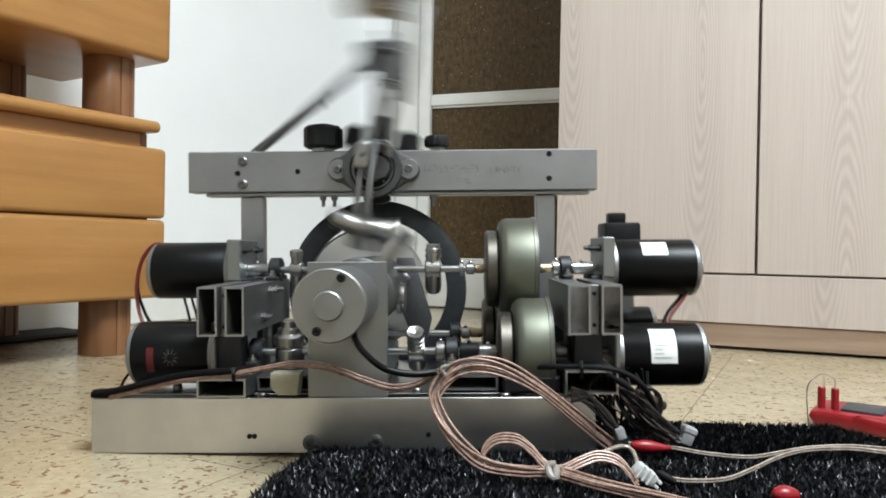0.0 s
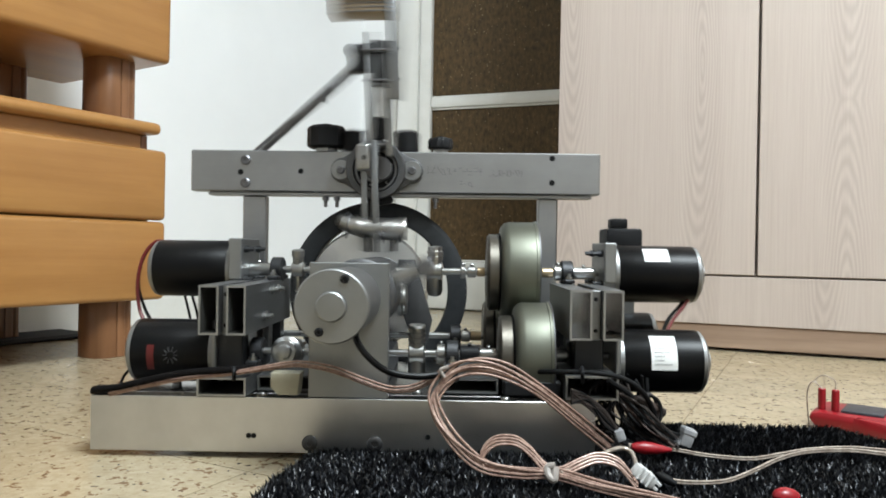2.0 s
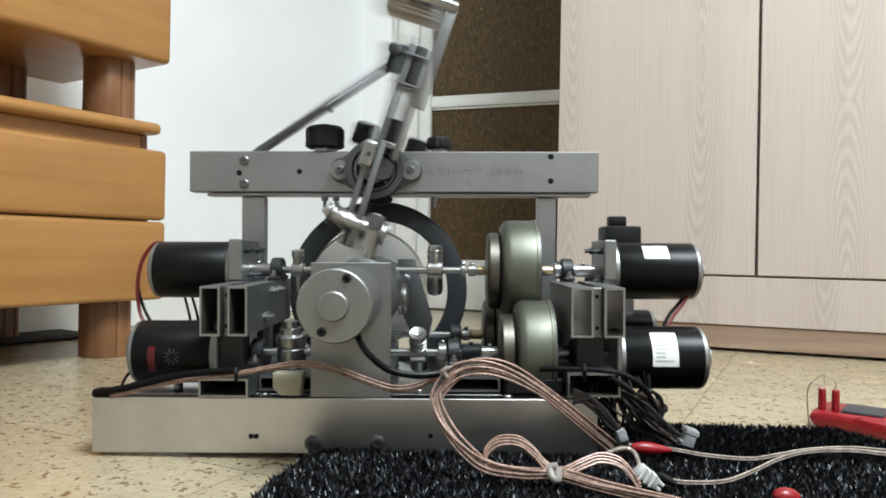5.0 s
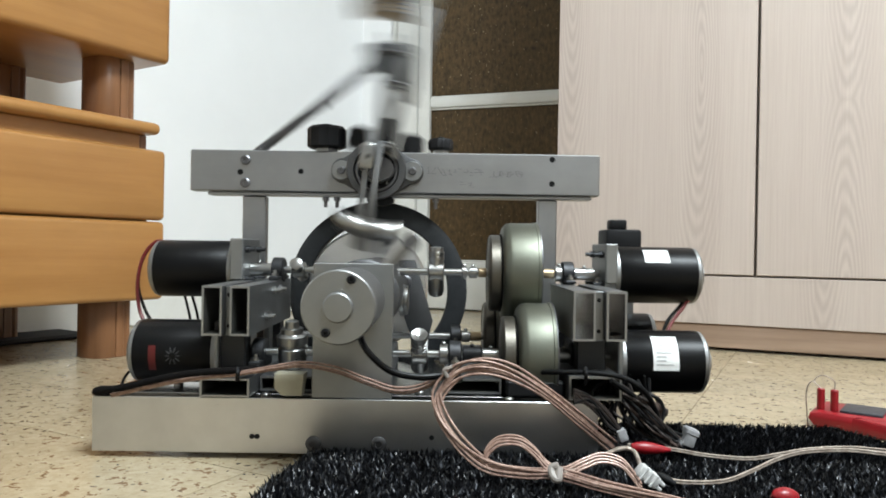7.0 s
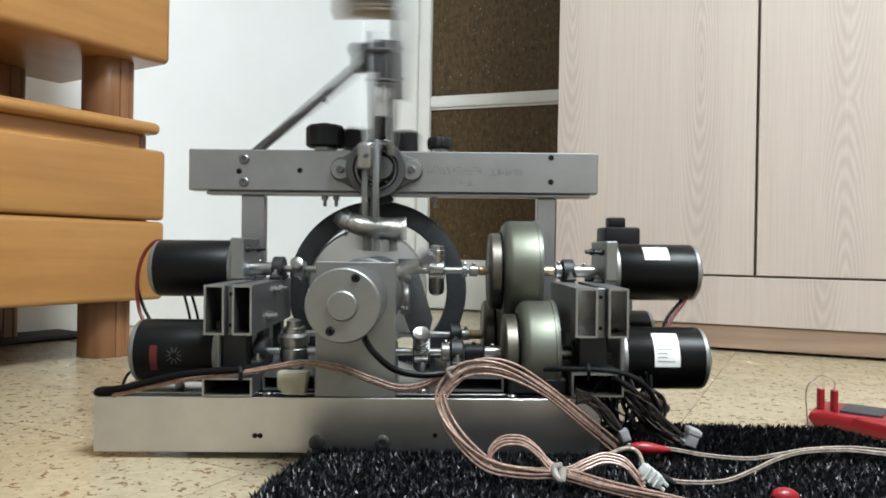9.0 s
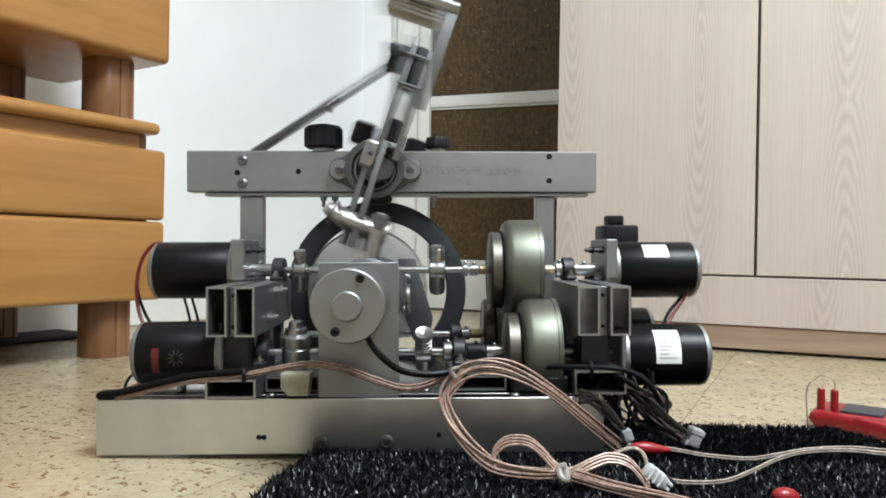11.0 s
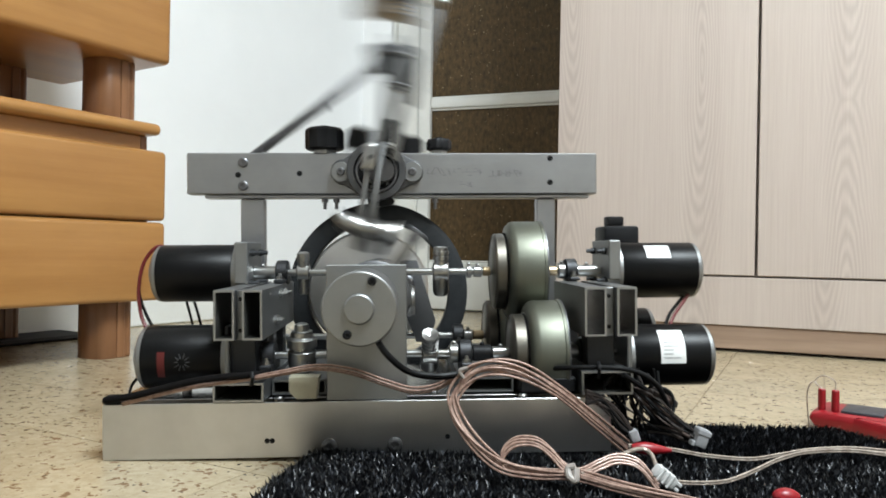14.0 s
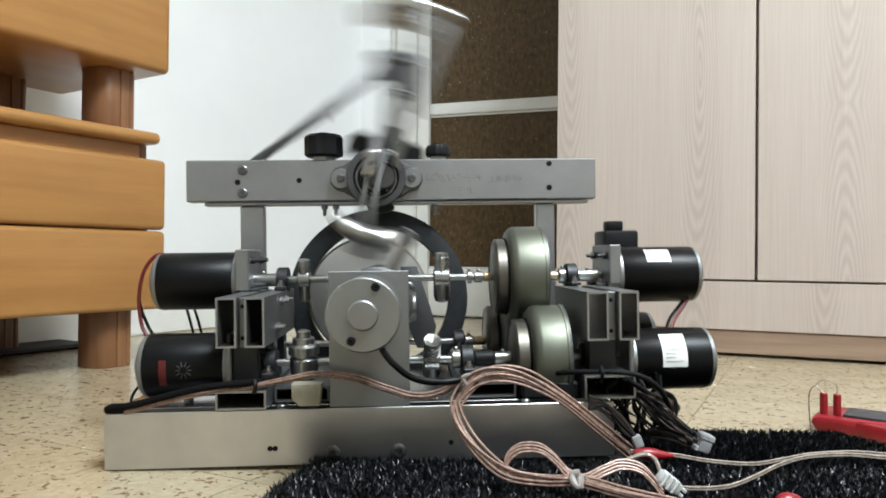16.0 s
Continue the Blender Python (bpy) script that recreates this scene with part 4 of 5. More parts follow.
    for v in bm.verts:
        u = v.co.x / q
        k = (1.0 - 0.35 * max(0.0, (-u - 25) / 35)) * (1 + rng.uniform(-0.05, 0.05))
        mid = (-96 - 0.115 * u + 0.0016 * u * u) * q
        v.co.z = mid + (v.co.z - mid) * k * (1.05 + 0.2 * (u + 60) / 120)
        v.co.y = -0.010 + (v.co.y + 0.010) * 1.5 * k
        v.co.x = v.co.x * 0.94 - 9 * q
    bow = part("bowed_weight", bm, FOIL, arm, "bowed bright foil-wrapped weight")
    for u, w in ((-46, 3), (-12, 2.4), (18, 2.4), (46, 4)):
        z = -96 - u * 0.115 + 0.0016 * u * u
        bm = B()
        ring(bm, ((u * 0.94 - 9) * q - 0.001, -0.010, z * q), (1, 0, -0.115 + 0.0032 * u), 0.0125, 0.006, w * q, 24, 0.0004)
        part("band", bm, STEEL_DARK, bow)
    for x in (-20, 24):
        bm = B()
        rod(bm, (x * q, -0.01, -93 * q), (x * q, -0.01, -134 * q), 0.0042, 14, 0.0005)
        part("stud", bm, STEEL_DARK, arm)
    # rubber knobs clamped either side
    for x, z in ((-56, 70), (44, 68)):
        bm = B()
        rod(bm, (x * q, 0.05, (z - 21) * q), (x * q, 0.05, (z + 21) * q), 23 * q, 14, 0.002)
        part("side_knob", bm, BLACK_PLASTIC, arm)
    bm = B()
    rod(bm, (-56 * q, 0.05, 51 * q), (54 * q, 0.05, 57 * q), 0.0035, 12)
    rod(bm, (0, 0.0, 53 * q), (0, 0.052, 53 * q), 0.0035, 12)
    part("knob_bar", bm, STEEL_DARK, arm)
    return arm


SPRING_FOOT = (-0.1236, 0.196, 0.2590)


def arm_spring():
    """Two overlapping coil sections along +X, one hooked to each end."""
    made = []
    for n_, turns in ((0.112, 38), (0.086, 30)):
        bm = B()
        r = 0.0044
        pts = [(n_ * i / (turns * 9), r * math.cos(2 * math.pi * i / 9), r * math.sin(2 * math.pi * i / 9)) for i in range(turns * 9 + 1)]
        wire(bm, pts, 0.001, 6, straight=True)
        sp = part("tension_spring", bm, STEEL_DARK, rig, "dark steel coil tension spring")
        sp.location = SPRING_FOOT
        made.append(sp)
    bm = B()
    ring(bm, (0.098, -0.003, -0.006), (0, 1, 0), 0.003, 0.0012, 0.002, 14, 0.0004)
    part("clip", bm, STEEL_DARK, made[0])
    return made


def weight(axis, x, kind):
    """An eccentric weight on a shaft; its own z points along the stem."""
    bm = B()
    if kind == "ball":
        prof = [(-0.0143, 0.0075), (-0.0135, 0.0085), (-0.0115, 0.0098), (-0.004, 0.0108), (0.0035, 0.0106), (0.005, 0.0092), (0.0065, 0.0092), (0.0075, 0.0113), (0.0145, 0.0115), (0.0155, 0.0105), (0.0165, 0.0084), (0.021, 0.008), (0.0215, 0.0055), (0.027, 0.005), (0.028, 0.003)]
        prof = [(z, r * 1.15) for z, r in prof]
        lathe(bm, (0, 0, 0), (0, 0, 1), prof, 32)
    elif kind == "slim":
        lathe(bm, (0, 0, 0), (0, 0, 1), [(-0.021, 0.003), (-0.0195, 0.0052), (0.0125, 0.0052), (0.013, 0.006), (0.0185, 0.006), (0.0195, 0.0045)], 24)
        lathe(bm, (-0.006, 0, 0), (1, 0, 0), [(0, 0.006), (0.001, 0.0075), (0.011, 0.0075), (0.012, 0.006)], 24)
    elif kind == "pill":
        prof = [(-0.024, 0.003), (-0.0225, 0.0062), (-0.018, 0.0078), (0.006, 0.0078), (0.0065, 0.0068), (0.011, 0.0068), (0.0115, 0.0076), (0.0145, 0.0076), (0.0149, 0.0067), (0.0163, 0.0067), (0.0167, 0.0075), (0.0195, 0.0075), (0.02, 0.0066), (0.0235, 0.0064), (0.024, 0.0045), (0.0225, 0.001)]
        lathe(bm, (0, 0, 0), (0, 0, 1), prof, 28)
        lathe(bm, (-0.0075, 0, 0), (1, 0, 0), [(0, 0.008), (0.001, 0.0095), (0.014, 0.0095), (0.015, 0.008)], 24)
    else:
        prof = [(-0.019, 0.006), (-0.018, 0.0076), (0.0035, 0.0076), (0.004, 0.0064)]
        for k in range(4):
            z = 0.006 + 0.0045 * k
            prof += [(z, 0.0064), (z + 0.0004, 0.0074), (z + 0.003, 0.0074), (z + 0.0034, 0.0064)]
        prof += [(0.0235, 0.0078), (0.025, 0.007), (0.0245, 0.004), (0.023, 0.001)]
        lathe(bm, (0, 0, 0), (0, 0, 1), prof, 28)
        lathe(bm, (-0.007, 0, 0), (1, 0, 0), [(0, 0.0075), (0.001, 0.009), (0.013, 0.009), (0.014, 0.0075)], 24)
    ob = part("eccentric_weight", bm, STEEL, rig, "turned steel eccentric weight on the shaft")
    ob.location = on(axis, x)
    return ob


def rocker():
    bm = B()
    lathe(bm, (0, 0, 0), (0, 1, 0), [(0, 0.011), (0.012, 0.011)], 24)
    ob = part("crank_rocker", bm, STEEL, rig, "bright steel rocker")
    ob.location = (0.0043, 0.040, 0.1192)
    bm = B()
    rod(bm, (0, 0.006, 0.008), (0, 0.006, 0.062), 0.0058, 20, 0.001)
    part("rocker_tube", bm, STEEL, ob)
    bm = B()
    rod(bm, (0, -0.003, 0.064), (0, 0.016, 0.064), 0.0075, 22, 0.001)
    part("rocker_end", bm, STEEL_DARK, ob)
    return ob


ARM = rocking_arm()
SPRING = arm_spring()
# each weight: its usual lean towards the front, its other lean, and when it has that
WEIGHTS = [(weight(AX_UP, -0.0615, "slim"), 8, 70, (7, 9, 13, 15)),
           (weight(AX_UP, 0.0692, "pill"), 5, 36, (1, 3, 8, 8.5, 11.5, 13.5, 15.5)),
           (weight(AX_LOW, -0.0538, "ball"), 6, 84, (0.5, 1, 2, 2.5, 4, 6.5, 7.5, 11.5, 13, 13.5, 15)),
           (weight(AX_LOW, 0.0563, "cap"), 42, 6, (0.5, 1, 2, 2.5, 4, 6.5, 7.5, 11.5, 13, 15))]
ROCKER = rocker()

# ---- wiring and small parts on the machine ----


def rig_wire(name, points, r, mat, label="", seg=8):
    bm = B()
    wire(bm, points, r, seg)
    return part(name, bm, mat, rig, label)


def rig_wiring():
    base = [(-0.1821, -0.006, 0.0429), (-0.1616, -0.008, 0.0478), (-0.1377, -0.008, 0.0528), (-0.1115, -0.008, 0.0569), (-0.0853, -0.008, 0.0602), (-0.0591, -0.008, 0.0648), (-0.0325, -0.01, 0.0688), (-0.0057, -0.014, 0.0657), (0.0183, -0.014, 0.0572), (0.0401, -0.012, 0.0504), (0.0598, -0.012, 0.0528), (0.077, -0.02, 0.0639)]
    for k in range(3):
        pts = [(x, y - 0.0016 * (k % 2), z + 0.0022 * (k - 1) * (0.35 + 0.65 * min(1, abs(i - 3) / 4))) for i, (x, y, z) in enumerate(base)]
        rig_wire("speaker_wire", pts, 0.0009, WIRE)
    rig_wire("cable_sleeve", [(-0.1925, -0.01, 0.0462), (-0.1726, -0.013, 0.0491), (-0.1487, -0.0135, 0.055), (-0.1228, -0.0135, 0.0604), (-0.0973, -0.012, 0.063), (-0.0815, -0.006, 0.063), (-0.0744, 0.01, 0.0622)], 0.0027, CLOTH_TAPE, "black tape-wrapped cable", 12)
    bm = B()
    box(bm, *sorted(((-0.1995, -0.004, 0.3506)[0], (-0.1767, -0.004, 0.351)[0])), -0.004, 0.010, 0.0405, 0.0468, 0.0025, 2)
    part("tape_wrap", bm, CLOTH_TAPE, rig)
    rig_wire("black_cable", [(0.1488, 0.03, 0.0583), (0.1649, 0.0, 0.064), (0.1959, -0.012, 0.0656), (0.2179, -0.012, 0.0618), (0.2341, -0.01, 0.051), (0.2463, 0.0, 0.0325), (0.2477, 0.0, 0.0236)], 0.0021, BLACK_RUBBER, "", 12)
    rig_wire("black_cable", [(0.2087, -0.005, 0.0587), (0.2304, 0.0, 0.0437), (0.2396, 0.0, 0.028), (0.2525, 0.005, 0.0201)], 0.0022, BLACK_RUBBER)
    rig_wire("cable_tie", [(-0.0826, -0.012, 0.0657), (-0.0813, -0.015, 0.0614), (-0.0846, -0.004, 0.0547)], 0.0016, BLACK_PLASTIC)
    rig_wire("cable_tie", [(0.187, -0.012, 0.0699), (0.1864, -0.017, 0.065), (0.1888, -0.004, 0.0566)], 0.0016, BLACK_PLASTIC)
    rng = random.Random(9)
    for k in range(34):
        dx, dy = rng.uniform(-14, 22), rng.uniform(-22, 20)
        rig_wire("loose_lead", [(0.2172, 0.01, 0.0461), ((0.2259, 0.0, 0.0369)[0] + dx * 4e-4, rng.uniform(-0.01, 0.01), (0.2259, 0.0, 0.0369)[2] + dy * 4e-4),
                                ((0.2396, 0.0, 0.0235)[0] + dx * 4e-4, rng.uniform(-0.015, 0.01), (0.2396, 0.0, 0.0235)[2] + dy * 4e-4), ((0.2555, 0.0, 0.0101)[0] + dx * 3e-4, rng.uniform(-0.02, 0.01), (0.2555, 0.0, 0.0133)[2] + dy * 2e-4)],
                 rng.choice((0.0006, 0.0008, 0.0012)), TAPE_BROWN if k % 5 == 0 else BROWN_LEAD if k % 2 else BLACK_RUBBER)
    for k in range(26):
        x = rng.uniform(0.203, 0.236)
        y = rng.uniform(0.012, 0.05)
        pts = [(x + rng.uniform(-0.012, 0.012), y + rng.uniform(-0.006, 0.006), z + rng.uniform(-0.004, 0.004)) for z in (0.056, 0.044, 0.032, 0.02, 0.009)]
        rig_wire("loose_lead", pts, rng.choice((0.0008, 0.0012, 0.0016)), BROWN_LEAD if k % 3 == 0 else BLACK_RUBBER)
    for k in range(5):
        a_ = 2 * math.pi * k / 5
        bm = B()
        c = (0.2431, 0.012, 0.0345)
        pts = [(c[0] + 0.009 * math.cos(t_), c[1] + 0.004 * k - 0.012 + 0.003 * math.sin(t_ + a_), c[2] + 0.011 * math.sin(t_)) for t_ in [i * 2 * math.pi / 9 for i in range(10)]]
        wire(bm, pts, 0.0013, 6, 4)
        part("lead_coil", bm, BROWN_LEAD if k % 2 else BLACK_RUBBER, rig)
    for k, (px, mat) in enumerate(((0.0, BROWN_LEAD), (0.010, TAPE_BROWN), (0.016, BROWN_LEAD))):
        c = (0.234, 0.0, 0.0437)
        bm = B()
        rod(bm, (c[0] + px - 0.004, -0.004 + 0.006 * k, c[2] - 0.004 * k), (c[0] + px + 0.007, 0.001 + 0.006 * k, c[2] - 0.004 * k - 0.006), 0.0042, 12, 0.001)
        part("lead_wrap", bm, mat, rig, "brown taped lead joint")
    # cream terminal block
    bm = B()
    x0, _, z1 = (-0.0563, 0.006, 0.0598)
    x1, _, z0 = (-0.0328, 0.006, 0.0424)
    slab(bm, [(x0, z0 + 0.006), (x0 + 0.006, z0), (x1 - 0.002, z0), (x1, z1), (x0, z1)], -0.002, 0.014, "xz", 0.001)
    part("terminal_block", bm, CREAM, rig, "cream nylon terminal block")
    # leads of the upper motors
    rig_wire("red_lead", [(-0.1846, 0.118, 0.161), (-0.1968, 0.115, 0.163), (-0.2077, 0.112, 0.1485), (-0.2119, 0.11, 0.1246), (-0.2093, 0.108, 0.1009), (-0.2021, 0.105, 0.0854)], 0.0017, WIRE_RED)
    rig_wire("black_lead", [(-0.1882, 0.122, 0.161), (-0.2014, 0.12, 0.1609), (-0.2111, 0.118, 0.1447), (-0.2138, 0.116, 0.1217), (-0.2061, 0.112, 0.1006), (-0.1978, 0.11, 0.0865)], 0.0015, BLACK_RUBBER)
    rig_wire("black_lead", [(-0.1749, 0.13, 0.1131), (-0.1709, 0.13, 0.0979), (-0.1675, 0.13, 0.0831)], 0.0013, BLACK_RUBBER)
    rig_wire("black_lead", [(-0.1678, 0.13, 0.1132), (-0.1633, 0.13, 0.0979), (-0.1598, 0.13, 0.0832)], 0.0013, BLACK_RUBBER)
    rig_wire("red_lead", [(0.3108, 0.11, 0.1214), (0.3016, 0.105, 0.1093), (0.2904, 0.1, 0.0969), (0.2836, 0.095, 0.0868)], 0.0016, WIRE_RED)
    rig_wire("black_lead", [(0.3101, 0.114, 0.1211), (0.2991, 0.11, 0.1089), (0.2878, 0.105, 0.0975), (0.281, 0.1, 0.0863)], 0.0016, BLACK_RUBBER)
    rig_wire("black_lead", [(-0.1886, 0.05, 0.0549), (-0.1941, 0.045, 0.047), (-0.1914, 0.03, 0.0394)], 0.0012, BLACK_RUBBER)
    # rotary switch behind the upper motor
    bm = B()
    x0, _, z1 = (0.2439, 0.2, 0.1831)
    x1, _, z0 = (0.2812, 0.2, 0.1616)
    box(bm, x0, x1, 0.175, 0.215, z0 - 0.01, z1, 0.003, 2)
    sw = part("switch_box", bm, BLACK_PLASTIC, rig, "black switch box with a square knob")
    bm = B()
    x0, _, _ = (0.2506, 0.2, 0.1831)
    x1, _, z2 = (0.2687, 0.2, 0.1936)
    box(bm, x0, x1, 0.187, 0.203, z1, z2, 0.002, 2)
    part("switch_knob", bm, BLACK_PLASTIC, sw)
    bm = B()
    box(bm, x0 - 0.004, x1 + 0.006, 0.18, 0.21, 0.0555, z0 - 0.01, 0.001)
    part("switch_stand", bm, ALU_DARK, rig)


rig_wiring()

# ---- cables and clutter on the mat ----


def cable_bundle():
    ob = thing("speaker_cable", "clear copper speaker cable coiled in a tied loop", "cable")
    big = [(0.1372, 0.56, 0.0174), (0.1076, 0.535, 0.0434), (0.0805, 0.525, 0.0651), (0.0553, 0.522, 0.0795), (0.0346, 0.52, 0.0848), (0.0163, 0.52, 0.0816), (0.0034, 0.517, 0.0701), (-0.0004, 0.513, 0.0588), (0.0067, 0.507, 0.0443),
           (0.0204, 0.495, 0.032), (0.0373, 0.485, 0.0236), (0.0618, 0.483, 0.0198), (0.084, 0.48, 0.0196), (0.1096, 0.468, 0.0165), (0.1441, 0.455, 0.0136), (0.169, 0.445, 0.0102)]
    rng = random.Random(12)
    for k in range(8):
        dy, dz = 0.0014 * (k - 3.5), 0.0013 * ((k * 2) % 3 - 1)
        w1, w2 = rng.uniform(0, 6.3), rng.uniform(0.5, 0.9)
        pts = [(x + dz * 1.6 + 0.0012 * math.sin(w1 + w2 * i), y + dz * 0.7, z + dy * (1.0 if 2 < i < 8 else 0.6) + 0.0009 * math.cos(w1 + 1.7 * w2 * i)) for i, (x, y, z) in enumerate(big)]
        bm = B()
        wire(bm, pts, 0.00096, 8, 8)
        part("strand", bm, WIRE, ob)
    small = [(0.0345, 0.484, 0.025), (0.0347, 0.488, 0.0322), (0.043, 0.489, 0.039), (0.0563, 0.488, 0.0395), (0.0665, 0.486, 0.0334), (0.076, 0.482, 0.0241), (0.0857, 0.479, 0.0214), (0.0994, 0.482, 0.0268), (0.1116, 0.486, 0.0296), (0.1244, 0.484, 0.0274), (0.1316, 0.475, 0.0209), (0.1342, 0.468, 0.0169)]
    for k in range(4):
        pts = [(x + 0.0006 * math.sin(k * 2 + i), y + 0.0012 * k, z + 0.0017 * (k - 1.5)) for i, (x, y, z) in enumerate(small)]
        bm = B()
        wire(bm, pts, 0.00095, 8, 8)
        part("strand", bm, WIRE, ob)
    bm = B()
    wire(bm, [(0.081, 0.474, 0.0277), (0.0767, 0.475, 0.0262), (0.0767, 0.472, 0.022), (0.0801, 0.47, 0.0201), (0.0814, 0.474, 0.0266)], 0.0026, 10, 6)
    part("cable_tie", bm, TAPE, ob, "white tape tie")
    bm = B()
    wire(bm, [(0.0073, 0.514, 0.0776), (0.0048, 0.514, 0.0828), (0.0104, 0.514, 0.0849)], 0.0015, 8, 4)
    part("cable_tie", bm, TAPE, ob, "white tape tie")
    bm = B()
    wire(bm, [(0.0857, 0.479, 0.0214), (0.1097, 0.495, 0.027), (0.1335, 0.52, 0.0275), (0.1429, 0.52, 0.0252), (0.1429, 0.505, 0.0207), (0.1403, 0.49, 0.0183)], 0.0016, 8, 8)
    part("strand", bm, WIRE_PALE, ob)
    # white plug
    bm = B()
    m = Matrix.Translation((0.1418, 0.478, 0.0202)) @ Matrix.Rotation(radians(38), 4, "Y")
    box(bm, -0.0095, 0.0065, -0.005, 0.005, -0.0042, 0.0042, 0.0015, 2, m)
    for ox in (-0.007, -0.003, 0.001):
        box(bm, ox, ox + 0.0022, -0.0056, 0.0056, -0.0049, 0.0049, 0.0007, 1, m)
    box(bm, 0.0062, 0.0105, -0.0038, 0.0038, -0.0032, -0.0006, 0.0006, 1, m)
    box(bm, 0.0062, 0.0105, -0.0038, 0.0038, 0.0006, 0.0032, 0.0006, 1, m)
    part("plug", bm, WHITE_NYLON, ob, "white nylon plug")
    return ob


def lead_pair():
    ob = thing("test_lead", "pale two-core lead with red clip across the mat", "cable")
    top = [(0.1428, 0.548, 0.0216), (0.1757, 0.55, 0.0187), (0.2031, 0.548, 0.015), (0.2341, 0.545, 0.0139), (0.2599, 0.55, 0.0163), (0.2844, 0.556, 0.0186), (0.3172, 0.56, 0.0194), (0.344, 0.555, 0.0191), (0.3892, 0.55, 0.017)]
    low = [(0.1519, 0.49, 0.0154), (0.1666, 0.49, 0.0126), (0.1954, 0.495, 0.0123), (0.2212, 0.51, 0.0151), (0.2493, 0.532, 0.0175), (0.2792, 0.55, 0.0184), (0.3144, 0.555, 0.0189), (0.3409, 0.55, 0.0178), (0.3858, 0.545, 0.0158)]
    for pts in (top, low):
        for k in (0, 1):
            bm = B()
            wire(bm, [(x, y, z + 0.0016 * k) for x, y, z in pts], 0.00088, 8, 8)
            part("core", bm, WIRE_PALE, ob)
    bm = B()
    p, q_ = Vector((0.1449, 0.546, 0.0218)), Vector((0.1749, 0.546, 0.0198))
    n_ = (q_ - p).length
    lathe(bm, p, q_ - p, [(0, 0.0022), (0.003, 0.0036), (n_ * 0.3, 0.0048), (n_ * 0.5, 0.0046), (n_ * 0.8, 0.0028), (n_, 0.0014)], 20)
    part("clip", bm, RED_PLASTIC, ob, "red insulated crocodile clip")
    bm = B()
    p, q_ = Vector((0.1478, 0.492, 0.0185)), Vector((0.1595, 0.486, 0.013))
    lathe(bm, p, q_ - p, [(0, 0.0015), (0.004, 0.003), (0.009, 0.003), ((q_ - p).length, 0.0018)], 16)
    part("clip", bm, BLACK_RUBBER, ob, "black insulated clip")
    return ob


def down(p, d):
    return (p[0], p[1], p[2] - d)


def loose_plugs():
    ob = thing("connector_plug", "white nylon connector on brown leads beside the machine", "connector")
    m = Matrix.Translation((0.1967, 0.565, 0.0259)) @ Matrix.Rotation(radians(-70), 4, "Y")
    bm = B()
    box(bm, -0.0075, 0.007, -0.005, 0.005, -0.0055, 0.004, 0.0012, 2, m)
    box(bm, 0.002, 0.0062, -0.0056, 0.0056, -0.006, 0.0046, 0.0006, 1, m)
    box(bm, -0.0082, -0.004, -0.0044, 0.0044, 0.0035, 0.0062, 0.0006, 1, m)
    part("plug", bm, DULL_NYLON, ob)
    for k in range(4):
        bm = B()
        wire(bm, [down((0.1612, 0.585, 0.0325), 0.0028 * k), down((0.1743, 0.575, 0.032), 0.0023 * k), down((0.1863, 0.57, 0.0276), 0.0022 * k), down((0.1944, 0.566, 0.0256), 0.0014 * k)], 0.0013, 7, 6)
        part("lead", bm, BROWN_LEAD if k % 2 else BLACK_RUBBER, ob)
    ob2 = thing("connector_plug", "small grey connector lying by the beam end", "connector")
    m = Matrix.Translation((0.1436, 0.56, 0.0271)) @ Matrix.Rotation(radians(70), 4, "Y")
    bm = B()
    box(bm, -0.0045, 0.0045, -0.004, 0.004, -0.0035, 0.0035, 0.001, 2, m)
    part("plug", bm, DULL_NYLON, ob2)
    rng = random.Random(31)
    for k in range(14):
        u, v, w = rng.uniform(-0.011, 0.003), rng.uniform(-0.009, 0.004), rng.uniform(-0.008, 0.008)
        bm = B()
        wire(bm, [down((0.1033, 0.548, 0.0639), 0.0008 * k), down((0.1173, 0.556, 0.0504), u * 0.6), down((0.1315, 0.56, 0.0379), v), down((0.1438, 0.561, 0.0278), w * 0.25)], rng.choice((0.0007, 0.0009, 0.0012)), 7, 6)
        part("lead", bm, BLACK_RUBBER if k % 3 == 1 else BROWN_LEAD, ob2)
    return ob, ob2


def red_clip():
    ob = thing("crocodile_clip", "red insulated crocodile clip on the turf", "clip")
    bm = B()
    p = Vector((0.2122, 0.462, 0.0146))
    lathe(bm, p, (1, 0.1, -0.05), [(0.0015, 0.0005), (0.0022, 0.0025), (0.004, 0.0042), (0.0075, 0.0055), (0.0105, 0.0058), (0.0135, 0.0054), (0.0165, 0.0043), (0.0185, 0.003), (0.0195, 0.0012)], 28)
    part("sleeve", bm, RED_PLASTIC, ob)


